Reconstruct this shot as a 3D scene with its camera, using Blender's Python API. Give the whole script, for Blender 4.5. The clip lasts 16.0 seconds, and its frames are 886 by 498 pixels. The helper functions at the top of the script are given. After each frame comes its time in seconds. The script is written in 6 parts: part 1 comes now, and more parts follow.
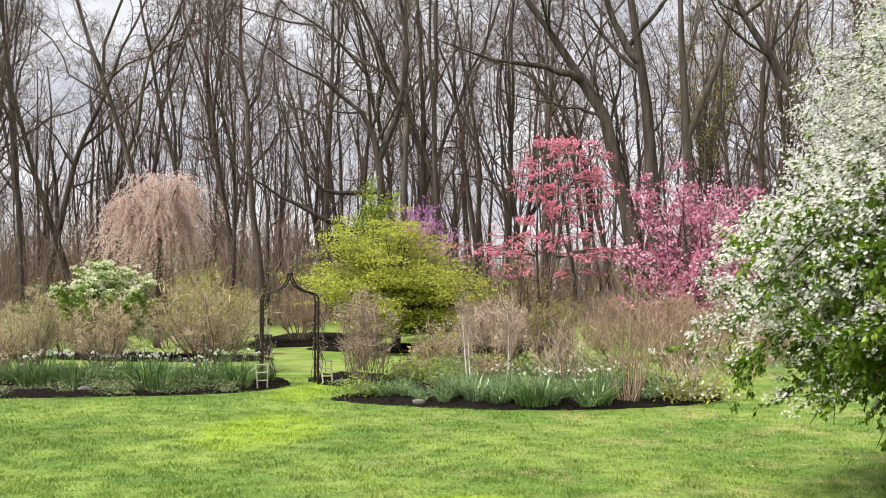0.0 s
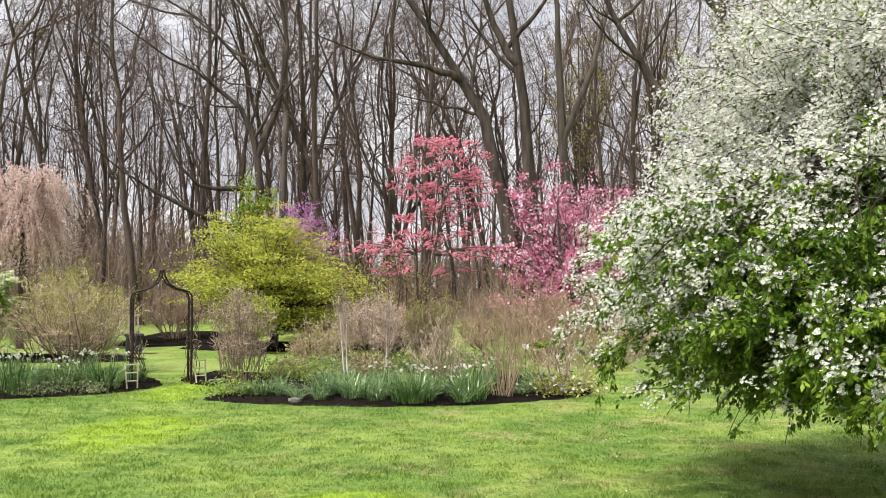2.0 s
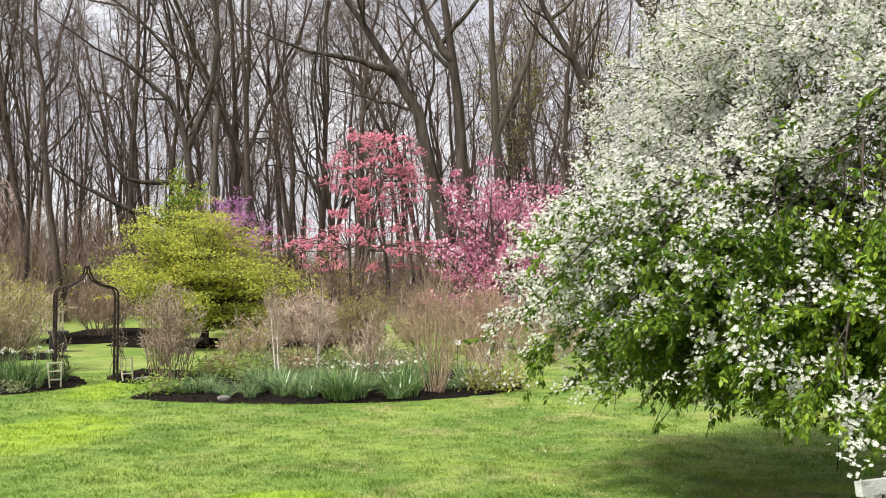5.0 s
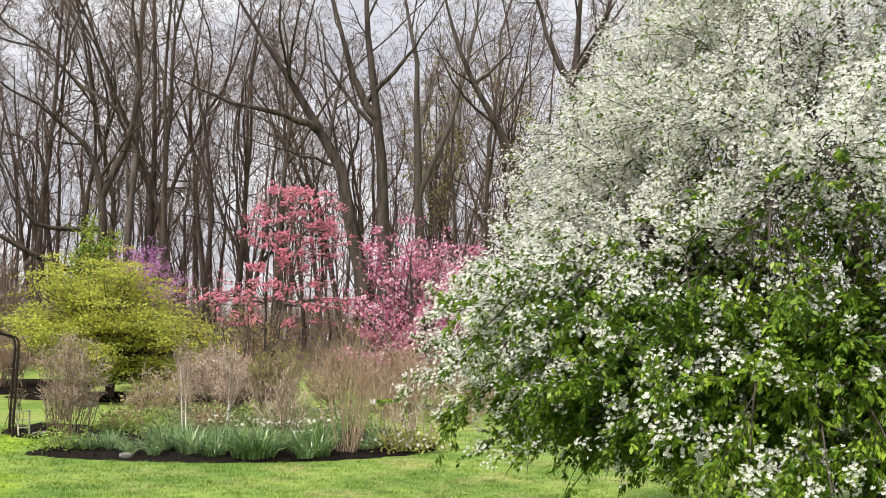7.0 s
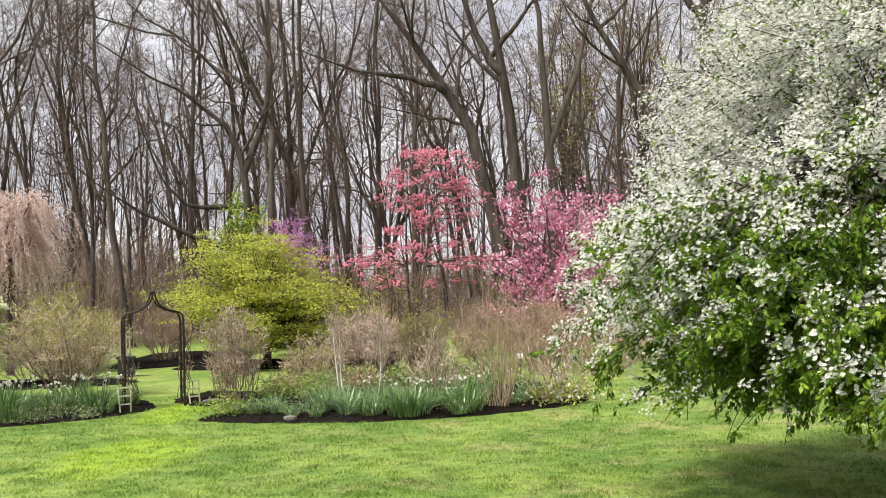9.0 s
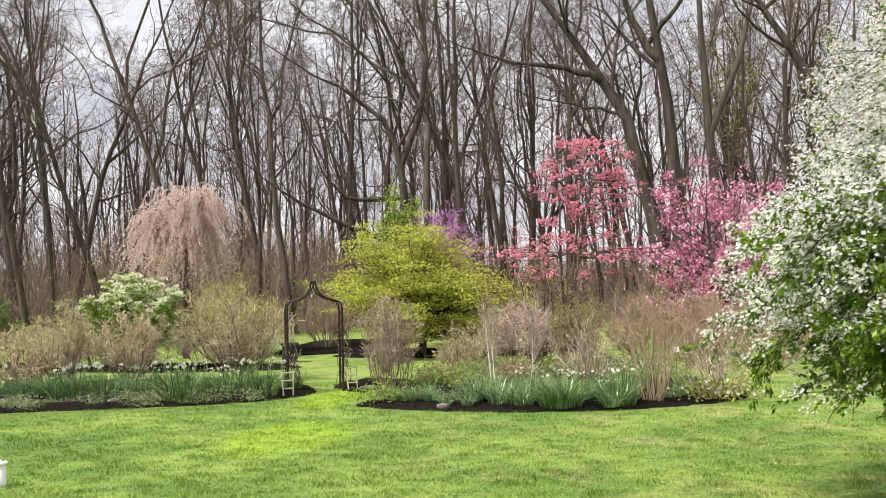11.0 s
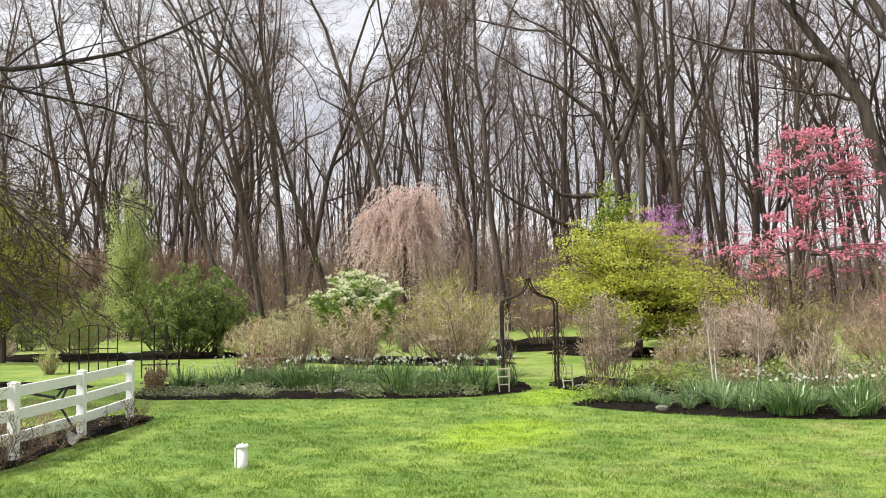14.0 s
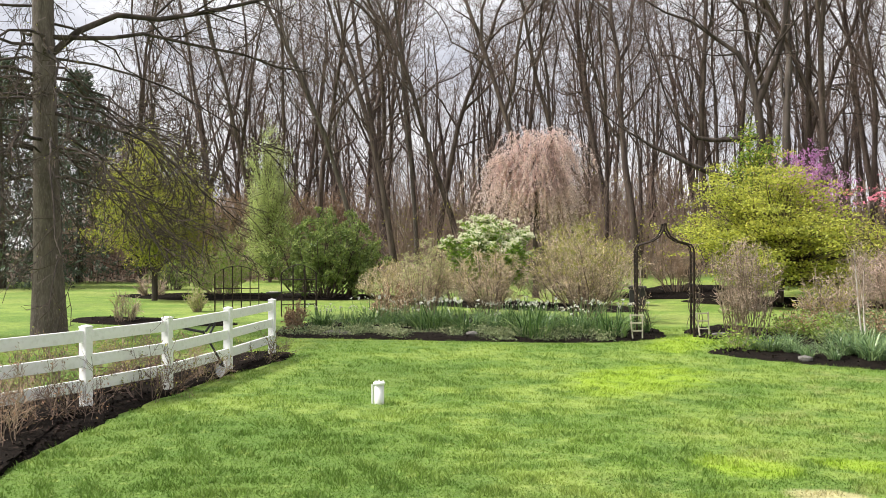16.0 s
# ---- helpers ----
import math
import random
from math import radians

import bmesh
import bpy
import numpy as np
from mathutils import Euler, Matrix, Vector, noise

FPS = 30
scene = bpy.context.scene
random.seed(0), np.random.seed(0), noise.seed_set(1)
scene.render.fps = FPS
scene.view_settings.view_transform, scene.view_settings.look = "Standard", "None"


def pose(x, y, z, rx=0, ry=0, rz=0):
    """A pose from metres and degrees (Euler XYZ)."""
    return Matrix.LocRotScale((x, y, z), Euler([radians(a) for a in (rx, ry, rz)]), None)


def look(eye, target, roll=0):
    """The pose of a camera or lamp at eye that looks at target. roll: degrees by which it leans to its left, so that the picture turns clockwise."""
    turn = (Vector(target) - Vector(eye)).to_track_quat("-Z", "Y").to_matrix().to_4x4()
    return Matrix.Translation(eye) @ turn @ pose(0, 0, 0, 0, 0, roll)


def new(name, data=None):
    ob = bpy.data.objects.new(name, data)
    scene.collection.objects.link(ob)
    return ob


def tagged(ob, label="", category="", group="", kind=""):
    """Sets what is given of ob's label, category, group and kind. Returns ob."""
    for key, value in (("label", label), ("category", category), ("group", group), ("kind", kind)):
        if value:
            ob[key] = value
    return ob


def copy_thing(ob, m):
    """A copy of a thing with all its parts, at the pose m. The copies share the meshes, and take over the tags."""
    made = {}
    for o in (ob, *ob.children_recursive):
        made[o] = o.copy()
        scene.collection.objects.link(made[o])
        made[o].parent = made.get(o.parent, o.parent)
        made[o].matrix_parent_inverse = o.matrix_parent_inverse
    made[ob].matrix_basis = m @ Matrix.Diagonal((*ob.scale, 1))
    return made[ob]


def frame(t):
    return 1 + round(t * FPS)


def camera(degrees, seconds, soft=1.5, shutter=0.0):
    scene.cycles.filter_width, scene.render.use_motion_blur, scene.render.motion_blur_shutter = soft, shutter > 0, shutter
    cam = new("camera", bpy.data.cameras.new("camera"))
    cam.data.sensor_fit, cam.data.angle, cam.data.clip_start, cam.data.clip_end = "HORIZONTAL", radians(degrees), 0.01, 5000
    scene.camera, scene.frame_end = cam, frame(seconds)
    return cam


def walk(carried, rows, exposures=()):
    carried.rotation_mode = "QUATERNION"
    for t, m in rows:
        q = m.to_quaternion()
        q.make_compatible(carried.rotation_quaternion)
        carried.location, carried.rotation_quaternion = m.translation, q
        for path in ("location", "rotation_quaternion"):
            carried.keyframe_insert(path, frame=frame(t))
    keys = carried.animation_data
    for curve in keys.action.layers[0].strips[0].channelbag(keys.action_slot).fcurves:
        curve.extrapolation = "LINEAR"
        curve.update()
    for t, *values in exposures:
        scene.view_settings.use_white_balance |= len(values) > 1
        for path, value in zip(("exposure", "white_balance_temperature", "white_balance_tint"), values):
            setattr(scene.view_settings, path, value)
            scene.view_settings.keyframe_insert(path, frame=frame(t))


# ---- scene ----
EXPO = [(0, 0.37), (5.0, 0.38), (6.5, 0.36), (7.5, 0.27), (8.5, 0.28), (9.3, 0.38), (11.5, 0.40), (16, 0.40)]
# camera: turned by hand on the spot, eye about two metres over the lawn
cam = camera(51.42, 16.0, 0.9)
PATH = [  # seconds, turn, tilt, lean, x, y, z
    (0.0, 5.36, 2.87, 0.08, -0.087, 0.030, 1.984),
    (0.5, 4.51, 2.95, 0.51, -0.084, 0.020, 1.989),
    (1.0, 1.98, 2.97, 0.25, -0.035, -0.016, 1.989),
    (1.5, -0.55, 2.52, 0.28, -0.029, -0.004, 1.970),
    (2.0, -2.00, 2.73, -0.00, -0.004, -0.032, 1.981),
    (2.5, -3.19, 2.05, -0.03, 0.020, -0.027, 1.981),
    (3.0, -3.93, 2.29, -0.05, 0.021, -0.040, 1.985),
    (3.5, -4.91, 2.16, -0.24, 0.045, -0.043, 1.998),
    (6.0, -7.44, 3.35, 0.16, 0.045, -0.024, 2.003),
    (6.5, -9.11, 4.53, 0.31, 0.066, -0.011, 2.006),
    (7.0, -11.00, 6.06, 1.36, 0.080, 0.015, 2.021),
    (7.5, -12.12, 8.13, 1.26, 0.091, 0.044, 2.033),
    (8.0, -11.84, 7.98, 0.85, 0.073, 0.028, 2.023),
    (8.5, -9.45, 4.32, -0.42, 0.039, 0.017, 2.000),
    (9.0, -2.63, 3.37, -2.02, -0.014, 0.011, 2.004),
    (9.2, -0.60, 3.53, -1.64, -0.029, 0.013, 1.996),
    (11.3, 8.28, 2.82, -1.06, 0.054, -0.023, 1.993),
    (11.5, 9.30, 2.54, -0.69, 0.048, -0.022, 1.993),
    (12.0, 11.51, 3.15, -0.61, 0.033, -0.015, 2.003),
    (12.5, 13.27, 2.75, -0.80, 0.026, -0.012, 1.999),
    (13.0, 15.45, 2.80, -0.74, 0.015, -0.013, 2.003),
    (13.5, 17.97, 2.86, -0.55, -0.017, 0.012, 2.004),
    (14.0, 20.22, 3.20, -0.83, -0.021, 0.019, 2.003),
    (14.5, 23.14, 2.50, 0.10, -0.055, 0.019, 1.993),
    (15.0, 25.29, 1.69, -0.01, -0.077, 0.016, 1.977),
    (15.5, 26.92, -0.06, -0.30, -0.092, 0.019, 1.956),
    (16.0, 28.28, -0.07, -0.21, -0.094, 0.026, 1.956),
]
walk(cam, [(t, pose(x, y, z, 90 + tilt, 0, turn) @ pose(0, 0, 0, 0, 0, lean)) for t, turn, tilt, lean, x, y, z in PATH],
     exposures=EXPO)

# ---------------------------------------------------------------- light
SUN_EL, SUN_AZ = radians(54), radians(238)      # high, behind the viewer, veiled by thin cloud
world = bpy.data.worlds.new("world")
scene.world = world
world.use_nodes = True
wn, wl = world.node_tree.nodes, world.node_tree.links
wn.clear()
w_out, w_bg = wn.new("ShaderNodeOutputWorld"), wn.new("ShaderNodeBackground")
w_sky, w_mix, w_noise, w_ramp, w_tc, w_map = (wn.new("ShaderNode" + k) for k in ("TexSky", "MixRGB", "TexNoise", "ValToRGB", "TexCoord", "Mapping"))
w_sky.sky_type, w_sky.sun_disc, w_sky.sun_elevation, w_sky.sun_rotation = "NISHITA", False, SUN_EL, SUN_AZ
w_sky.dust_density = 3.0
w_gain = wn.new("ShaderNodeMixRGB")
w_gain.blend_type, w_gain.inputs[0].default_value, w_gain.inputs[2].default_value = "MULTIPLY", 1.0, (0.10, 0.10, 0.10, 1)
w_map.inputs["Scale"].default_value = (1.0, 1.0, 2.6)
w_noise.inputs["Scale"].default_value, w_noise.inputs["Detail"].default_value, w_noise.inputs["Roughness"].default_value = 3.2, 7.0, 0.6
w_ramp.color_ramp.elements[0].position, w_ramp.color_ramp.elements[0].color = 0.36, (0.58, 0.58, 0.64, 1)
w_ramp.color_ramp.elements[1].position, w_ramp.color_ramp.elements[1].color = 0.62, (0.96, 0.95, 0.97, 1)
w_mix.inputs[0].default_value = 0.84
wl.new(w_tc.outputs["Generated"], w_map.inputs[0])
wl.new(w_map.outputs[0], w_noise.inputs[0])
wl.new(w_noise.outputs[0], w_ramp.inputs[0])
wl.new(w_sky.outputs[0], w_gain.inputs[1])
wl.new(w_gain.outputs[0], w_mix.inputs[1])
wl.new(w_ramp.outputs[0], w_mix.inputs[2])
wl.new(w_mix.outputs[0], w_bg.inputs[0])
wl.new(w_bg.outputs[0], w_out.inputs[0])
w_bg.inputs[1].default_value = 1.0

sun = new("sun", bpy.data.lights.new("sun", "SUN"))
sun.data.energy, sun.data.angle, sun.data.color = 4.9, radians(9), (1.0, 0.96, 0.90)
sun_way = Vector((math.sin(SUN_AZ) * math.cos(SUN_EL), math.cos(SUN_AZ) * math.cos(SUN_EL), math.sin(SUN_EL)))
sun.matrix_world = look(sun_way * 60, (0, 0, 0))


# ---------------------------------------------------------------- materials
def mat(name, base, var=None, scale=8.0, rough=0.85, bump=0.3, bump_scale=40.0, island=0.0, trans=0.0, metal=0.0, third=None, spec=0.3, obj_rand=0.0, stretch=1.0):
    """base and var: two colours mixed by coarse noise; third: a colour by fine noise; island: how far each piece differs; trans: light let through."""
    m = bpy.data.materials.new(name)
    m.use_nodes = True
    n, l = m.node_tree.nodes, m.node_tree.links
    b = n["Principled BSDF"]
    b.inputs["Roughness"].default_value, b.inputs["Metallic"].default_value = rough, metal
    b.inputs["Specular IOR Level"].default_value = spec
    tc = n.new("ShaderNodeTexCoord")
    src = tc.outputs["Object"]
    if stretch != 1.0:
        mp = n.new("ShaderNodeMapping")
        mp.inputs["Scale"].default_value = (1.0, 1.0, stretch)
        l.new(src, mp.inputs[0])
        src = mp.outputs[0]

    def noise_tex(s, detail=4.0):
        t = n.new("ShaderNodeTexNoise")
        t.inputs["Scale"].default_value, t.inputs["Detail"].default_value = s, detail
        l.new(src, t.inputs[0])
        return t

    def mixed(fac, a, c, kind="MIX"):
        x = n.new("ShaderNodeMixRGB")
        x.blend_type = kind
        for socket, value in zip(x.inputs, (fac, a, c)):
            if isinstance(value, (int, float)):
                socket.default_value = value
            elif isinstance(value, tuple):
                socket.default_value = (*value, 1)
            else:
                l.new(value, socket)
        return x.outputs[0]

    def steep(value, lo, hi):
        r = n.new("ShaderNodeMapRange")
        r.inputs[1].default_value, r.inputs[2].default_value = lo, hi
        l.new(value, r.inputs[0])
        return r.outputs[0]

    col = base
    if var:
        col = mixed(steep(noise_tex(scale).outputs[0], 0.35, 0.65), base, var)
    if third:
        col = mixed(steep(noise_tex(scale * 6.3).outputs[0], 0.5, 0.72), col, third)
    if island or obj_rand:
        rnd = n.new("ShaderNodeNewGeometry").outputs["Random Per Island"] if island else n.new("ShaderNodeObjectInfo").outputs["Random"]
        amount = island or obj_rand
        r = n.new("ShaderNodeMapRange")
        r.inputs[3].default_value, r.inputs[4].default_value = 1 - amount, 1 + amount
        l.new(rnd, r.inputs[0])
        h = n.new("ShaderNodeHueSaturation")
        l.new(r.outputs[0], h.inputs["Value"])
        r2 = n.new("ShaderNodeMapRange")
        r2.inputs[3].default_value, r2.inputs[4].default_value = 0.5 + 0.05 * amount, 0.5 - 0.05 * amount
        l.new(rnd, r2.inputs[0])
        l.new(r2.outputs[0], h.inputs["Hue"])
        if isinstance(col, tuple):
            h.inputs["Color"].default_value = (*col, 1)
        else:
            l.new(col, h.inputs["Color"])
        col = h.outputs[0]
    if isinstance(col, tuple):
        b.inputs["Base Color"].default_value = (*col, 1)
    else:
        l.new(col, b.inputs["Base Color"])
    if bump:
        bp = n.new("ShaderNodeBump")
        bp.inputs["Strength"].default_value, bp.inputs["Distance"].default_value = bump, 0.02
        l.new(noise_tex(bump_scale, 6.0).outputs[0], bp.inputs["Height"])
        l.new(bp.outputs[0], b.inputs["Normal"])
    if trans:
        tr = n.new("ShaderNodeBsdfTranslucent")
        if isinstance(col, tuple):
            tr.inputs[0].default_value = (*col, 1)
        else:
            l.new(col, tr.inputs[0])
        mx = n.new("ShaderNodeMixShader")
        mx.inputs[0].default_value = trans
        l.new(b.outputs[0], mx.inputs[1])
        l.new(tr.outputs[0], mx.inputs[2])
        l.new(mx.outputs[0], n["Material Output"].inputs[0])
    return m


BARK = mat("bark", (0.055, 0.039, 0.032), (0.142, 0.107, 0.090), 4.5, 0.95, 1.0, 14, third=(0.070, 0.056, 0.049), stretch=0.16)
BARK_PALE = mat("pale_bark", (0.135, 0.112, 0.096), (0.060, 0.048, 0.041), 5.0, 0.95, 1.0, 16, stretch=0.16)
BARK_OAK = mat("oak_bark", (0.145, 0.118, 0.10), (0.078, 0.063, 0.053), 9.0, 0.95, 1.0, 26, third=(0.19, 0.162, 0.14), stretch=0.2)
BARK_DARK = mat("dark_bark", (0.030, 0.023, 0.019), (0.090, 0.070, 0.060), 5.0, 0.95, 1.0, 20, stretch=0.16)
TWIG = mat("twig", (0.132, 0.090, 0.071), (0.222, 0.158, 0.13), 1.0, 0.95, 0.0)
BRUSH = mat("brush", (0.235, 0.168, 0.132), (0.345, 0.26, 0.208), 0.8, 0.95, 0.0)
TWIG_TAN = mat("tan_twig", (0.68, 0.57, 0.40), (0.50, 0.405, 0.27), 3.0, 0.9, 0.0, island=0.5)
TWIG_RED = mat("reddish_cane", (0.31, 0.215, 0.15), (0.40, 0.305, 0.21), 2.0, 0.8, 0.0, island=0.3)
TWIG_BROWN = mat("brown_twig", (0.32, 0.235, 0.165), (0.41, 0.315, 0.225), 0.6, 0.95, 0.0, island=0.35)
STEM = mat("shrub_stem", (0.19, 0.14, 0.10), (0.31, 0.24, 0.175), 2.0, 0.95, 0.0, island=0.3)
TWIG_BIRCH = mat("pale_stem", (0.72, 0.68, 0.60), (0.54, 0.48, 0.41), 6.0, 0.8, 0.0, island=0.2)
TWIG_GREY = mat("grey_twig", (0.58, 0.46, 0.36), (0.40, 0.31, 0.235), 3.0, 0.9, 0.0, island=0.45)
BUD_GREEN = mat("bud_leaf", (0.42, 0.42, 0.10), (0.32, 0.33, 0.08), 2.0, 0.6, 0.0, island=0.4, trans=0.35)
LEAF_MAPLE = mat("maple_leaf", (0.53, 0.55, 0.10), (0.39, 0.43, 0.08), 1.0, 0.55, 0.0, island=0.35, trans=0.5)
LEAF_CRAB = mat("crabapple_leaf", (0.085, 0.16, 0.013), (0.17, 0.27, 0.024), 1.5, 0.42, 0.0, island=0.5, trans=0.25)
LEAF_DARK = mat("dark_leaf", (0.165, 0.23, 0.062), (0.265, 0.335, 0.10), 1.5, 0.45, 0.0, island=0.45, trans=0.25)
LEAF_FRESH = mat("fresh_leaf", (0.22, 0.34, 0.05), (0.32, 0.43, 0.09), 1.5, 0.5, 0.0, island=0.35, trans=0.4)
LEAF_VIBURNUM = mat("viburnum_leaf", (0.155, 0.275, 0.035), (0.25, 0.38, 0.06), 1.5, 0.5, 0.0, island=0.4, trans=0.3)
LEAF_OLIVE = mat("olive_leaf", (0.33, 0.36, 0.05), (0.42, 0.42, 0.07), 0.8, 0.6, 0.0, island=0.4, trans=0.35)
NEEDLE = mat("needle", (0.062, 0.088, 0.058), (0.10, 0.128, 0.085), 1.5, 0.6, 0.0, island=0.4)
PETAL_WHITE = mat("white_petal", (0.69, 0.685, 0.63), (0.60, 0.60, 0.535), 2.0, 0.6, 0.0, island=0.22, trans=0.25)
PETAL_BLUSH = mat("blush_petal", (0.84, 0.69, 0.64), (0.72, 0.55, 0.505), 1.2, 0.6, 0.0, island=0.2, trans=0.35)
PETAL_CORAL = mat("coral_petal", (0.80, 0.30, 0.38), (0.66, 0.20, 0.29), 1.0, 0.6, 0.0, island=0.3, trans=0.35)
PETAL_PINK = mat("pink_petal", (0.66, 0.25, 0.38), (0.46, 0.12, 0.23), 0.9, 0.6, 0.0, island=0.4, trans=0.35)
PETAL_BLUSH_DEEP = mat("rose_petal", (0.88, 0.66, 0.75), (0.82, 0.54, 0.66), 0.9, 0.6, 0.0, island=0.25, trans=0.35)
PETAL_PURPLE = mat("purple_petal", (0.56, 0.24, 0.54), (0.66, 0.34, 0.60), 1.2, 0.6, 0.0, island=0.3, trans=0.3)
LEAF_PALE = mat("pale_green_leaf", (0.56, 0.62, 0.27), (0.47, 0.56, 0.20), 1.0, 0.6, 0.0, island=0.3, trans=0.45)
LEAF_DULL = mat("dull_leaf", (0.34, 0.31, 0.09), (0.26, 0.24, 0.075), 0.8, 0.6, 0.0, island=0.4, trans=0.3)
PETAL_CREAM = mat("cream_petal", (0.82, 0.81, 0.64), (0.76, 0.76, 0.54), 2.0, 0.6, 0.0, island=0.15, trans=0.3)
BLADE_BLUE = mat("daffodil_leaf", (0.095, 0.185, 0.062), (0.285, 0.395, 0.18), 2.2, 0.32, 0.0, island=0.6, trans=0.22, spec=0.5)
BLADE_GREEN = mat("green_daffodil_leaf", (0.062, 0.135, 0.036), (0.20, 0.315, 0.10), 2.2, 0.32, 0.0, island=0.6, trans=0.2, spec=0.5)
COVER = mat("ground_cover_leaf", (0.21, 0.28, 0.12), (0.32, 0.34, 0.19), 3.0, 0.6, 0.0, island=0.45, trans=0.2)
DRY_LEAF = mat("dry_leaf", (0.36, 0.24, 0.14), (0.27, 0.17, 0.10), 3.0, 0.8, 0.0, island=0.4, trans=0.2)
MULCH = mat("mulch", (0.008, 0.007, 0.006), (0.015, 0.012, 0.010), 9.0, 1.0, 1.0, 60, third=(0.028, 0.021, 0.016), spec=0.05)
CHIP = mat("mulch_chip", (0.010, 0.008, 0.007), (0.035, 0.026, 0.020), 6.0, 0.95, 0.0, island=0.6, spec=0.1)
VINYL = mat("white_vinyl", (0.88, 0.88, 0.865), (0.84, 0.84, 0.815), 3.0, 0.45, 0.05, 30, third=(0.76, 0.76, 0.72), spec=0.4)
IRON = mat("black_iron", (0.02, 0.017, 0.015), (0.055, 0.035, 0.025), 12.0, 0.6, 0.3, 60, metal=0.4)
STAKE = mat("pale_wood", (0.66, 0.60, 0.48), (0.52, 0.46, 0.36), 14.0, 0.8, 0.3, 60)
BENCH_WOOD = mat("weathered_wood", (0.50, 0.415, 0.345), (0.40, 0.33, 0.27), 10.0, 0.85, 0.5, 50)
BENCH_GREY = mat("bleached_wood", (0.55, 0.55, 0.53), (0.42, 0.42, 0.40), 12.0, 0.8, 0.5, 60)
STONE = mat("stone", (0.22, 0.205, 0.185), (0.14, 0.13, 0.12), 6.0, 0.9, 0.6, 30)
STONE_PALE = mat("pale_stone", (0.42, 0.38, 0.35), (0.33, 0.30, 0.27), 8.0, 0.9, 0.5, 40)
STONE_DARK = mat("dark_stone", (0.035, 0.034, 0.034), (0.06, 0.058, 0.056), 7.0, 0.9, 0.5, 30)
STEEL = mat("worn_steel", (0.55, 0.55, 0.55), (0.40, 0.40, 0.40), 10.0, 0.35, 0.1, 60, metal=0.9)
RUBBER = mat("black_handle", (0.016, 0.016, 0.017), (0.03, 0.03, 0.03), 10.0, 0.5, 0.1, 60)


# ---------------------------------------------------------------- geometry helpers
RNG = np.random.default_rng


def unit(v):
    return v / np.maximum(np.linalg.norm(v, axis=-1, keepdims=True), 1e-9)


def raw_mesh(name, verts, faces, mats, index=None, smooth=False):
    """A mesh from arrays: verts (n, 3); faces: a list of (m, 3) or (m, 4) arrays; index: a material number for each array."""
    me = bpy.data.meshes.new(name)
    sizes = np.concatenate([np.full(len(f), f.shape[1], np.int32) for f in faces])
    loops = np.concatenate([f.ravel() for f in faces]).astype(np.int32)
    me.vertices.add(len(verts))
    me.vertices.foreach_set("co", np.ascontiguousarray(verts, np.float32).ravel())
    me.loops.add(len(loops))
    me.loops.foreach_set("vertex_index", loops)
    me.polygons.add(len(sizes))
    me.polygons.foreach_set("loop_start", np.concatenate([[0], np.cumsum(sizes)[:-1]]).astype(np.int32))
    me.polygons.foreach_set("loop_total", sizes)
    if index is not None:
        me.polygons.foreach_set("material_index", np.concatenate([np.full(len(f), i, np.int32) for f, i in zip(faces, index)]))
    if smooth:
        me.polygons.foreach_set("use_smooth", np.ones(len(sizes), bool))
    for m in (mats if isinstance(mats, (list, tuple)) else [mats]):
        me.materials.append(m)
    me.update(calc_edges=True)
    return me


def join(pieces):
    """Several (verts, faces) joined into one (verts, [faces])."""
    verts, faces, at = [], [], 0
    for v, f in pieces:
        for g in (f if isinstance(f, list) else [f]):
            faces.append(g + at)
        verts.append(v)
        at += len(v)
    return np.concatenate(verts), faces


def tubes(P, R, sides=4):
    """Round tubes along polylines P (n, k, 3) with radii R (n, k)."""
    n, k, _ = P.shape
    T = unit(np.gradient(P, axis=1))
    a = np.where(np.abs(T[:, :1, 2:3]) > 0.8, np.array([1.0, 0.2, 0.0]), np.array([0.1, 0.2, 1.0]))
    U = unit(a - (a * T).sum(-1, keepdims=True) * T)
    W = np.cross(T, U)
    th = np.arange(sides) * 2 * np.pi / sides
    V = P[:, :, None] + R[:, :, None, None] * (np.cos(th)[:, None] * U[:, :, None] + np.sin(th)[:, None] * W[:, :, None])
    idx = np.arange(n * k * sides).reshape(n, k, sides)
    nx = np.roll(idx, -1, axis=2)
    F = np.stack([idx[:, :-1], nx[:, :-1], nx[:, 1:], idx[:, 1:]], -1).reshape(-1, 4)
    return V.reshape(-1, 3), F


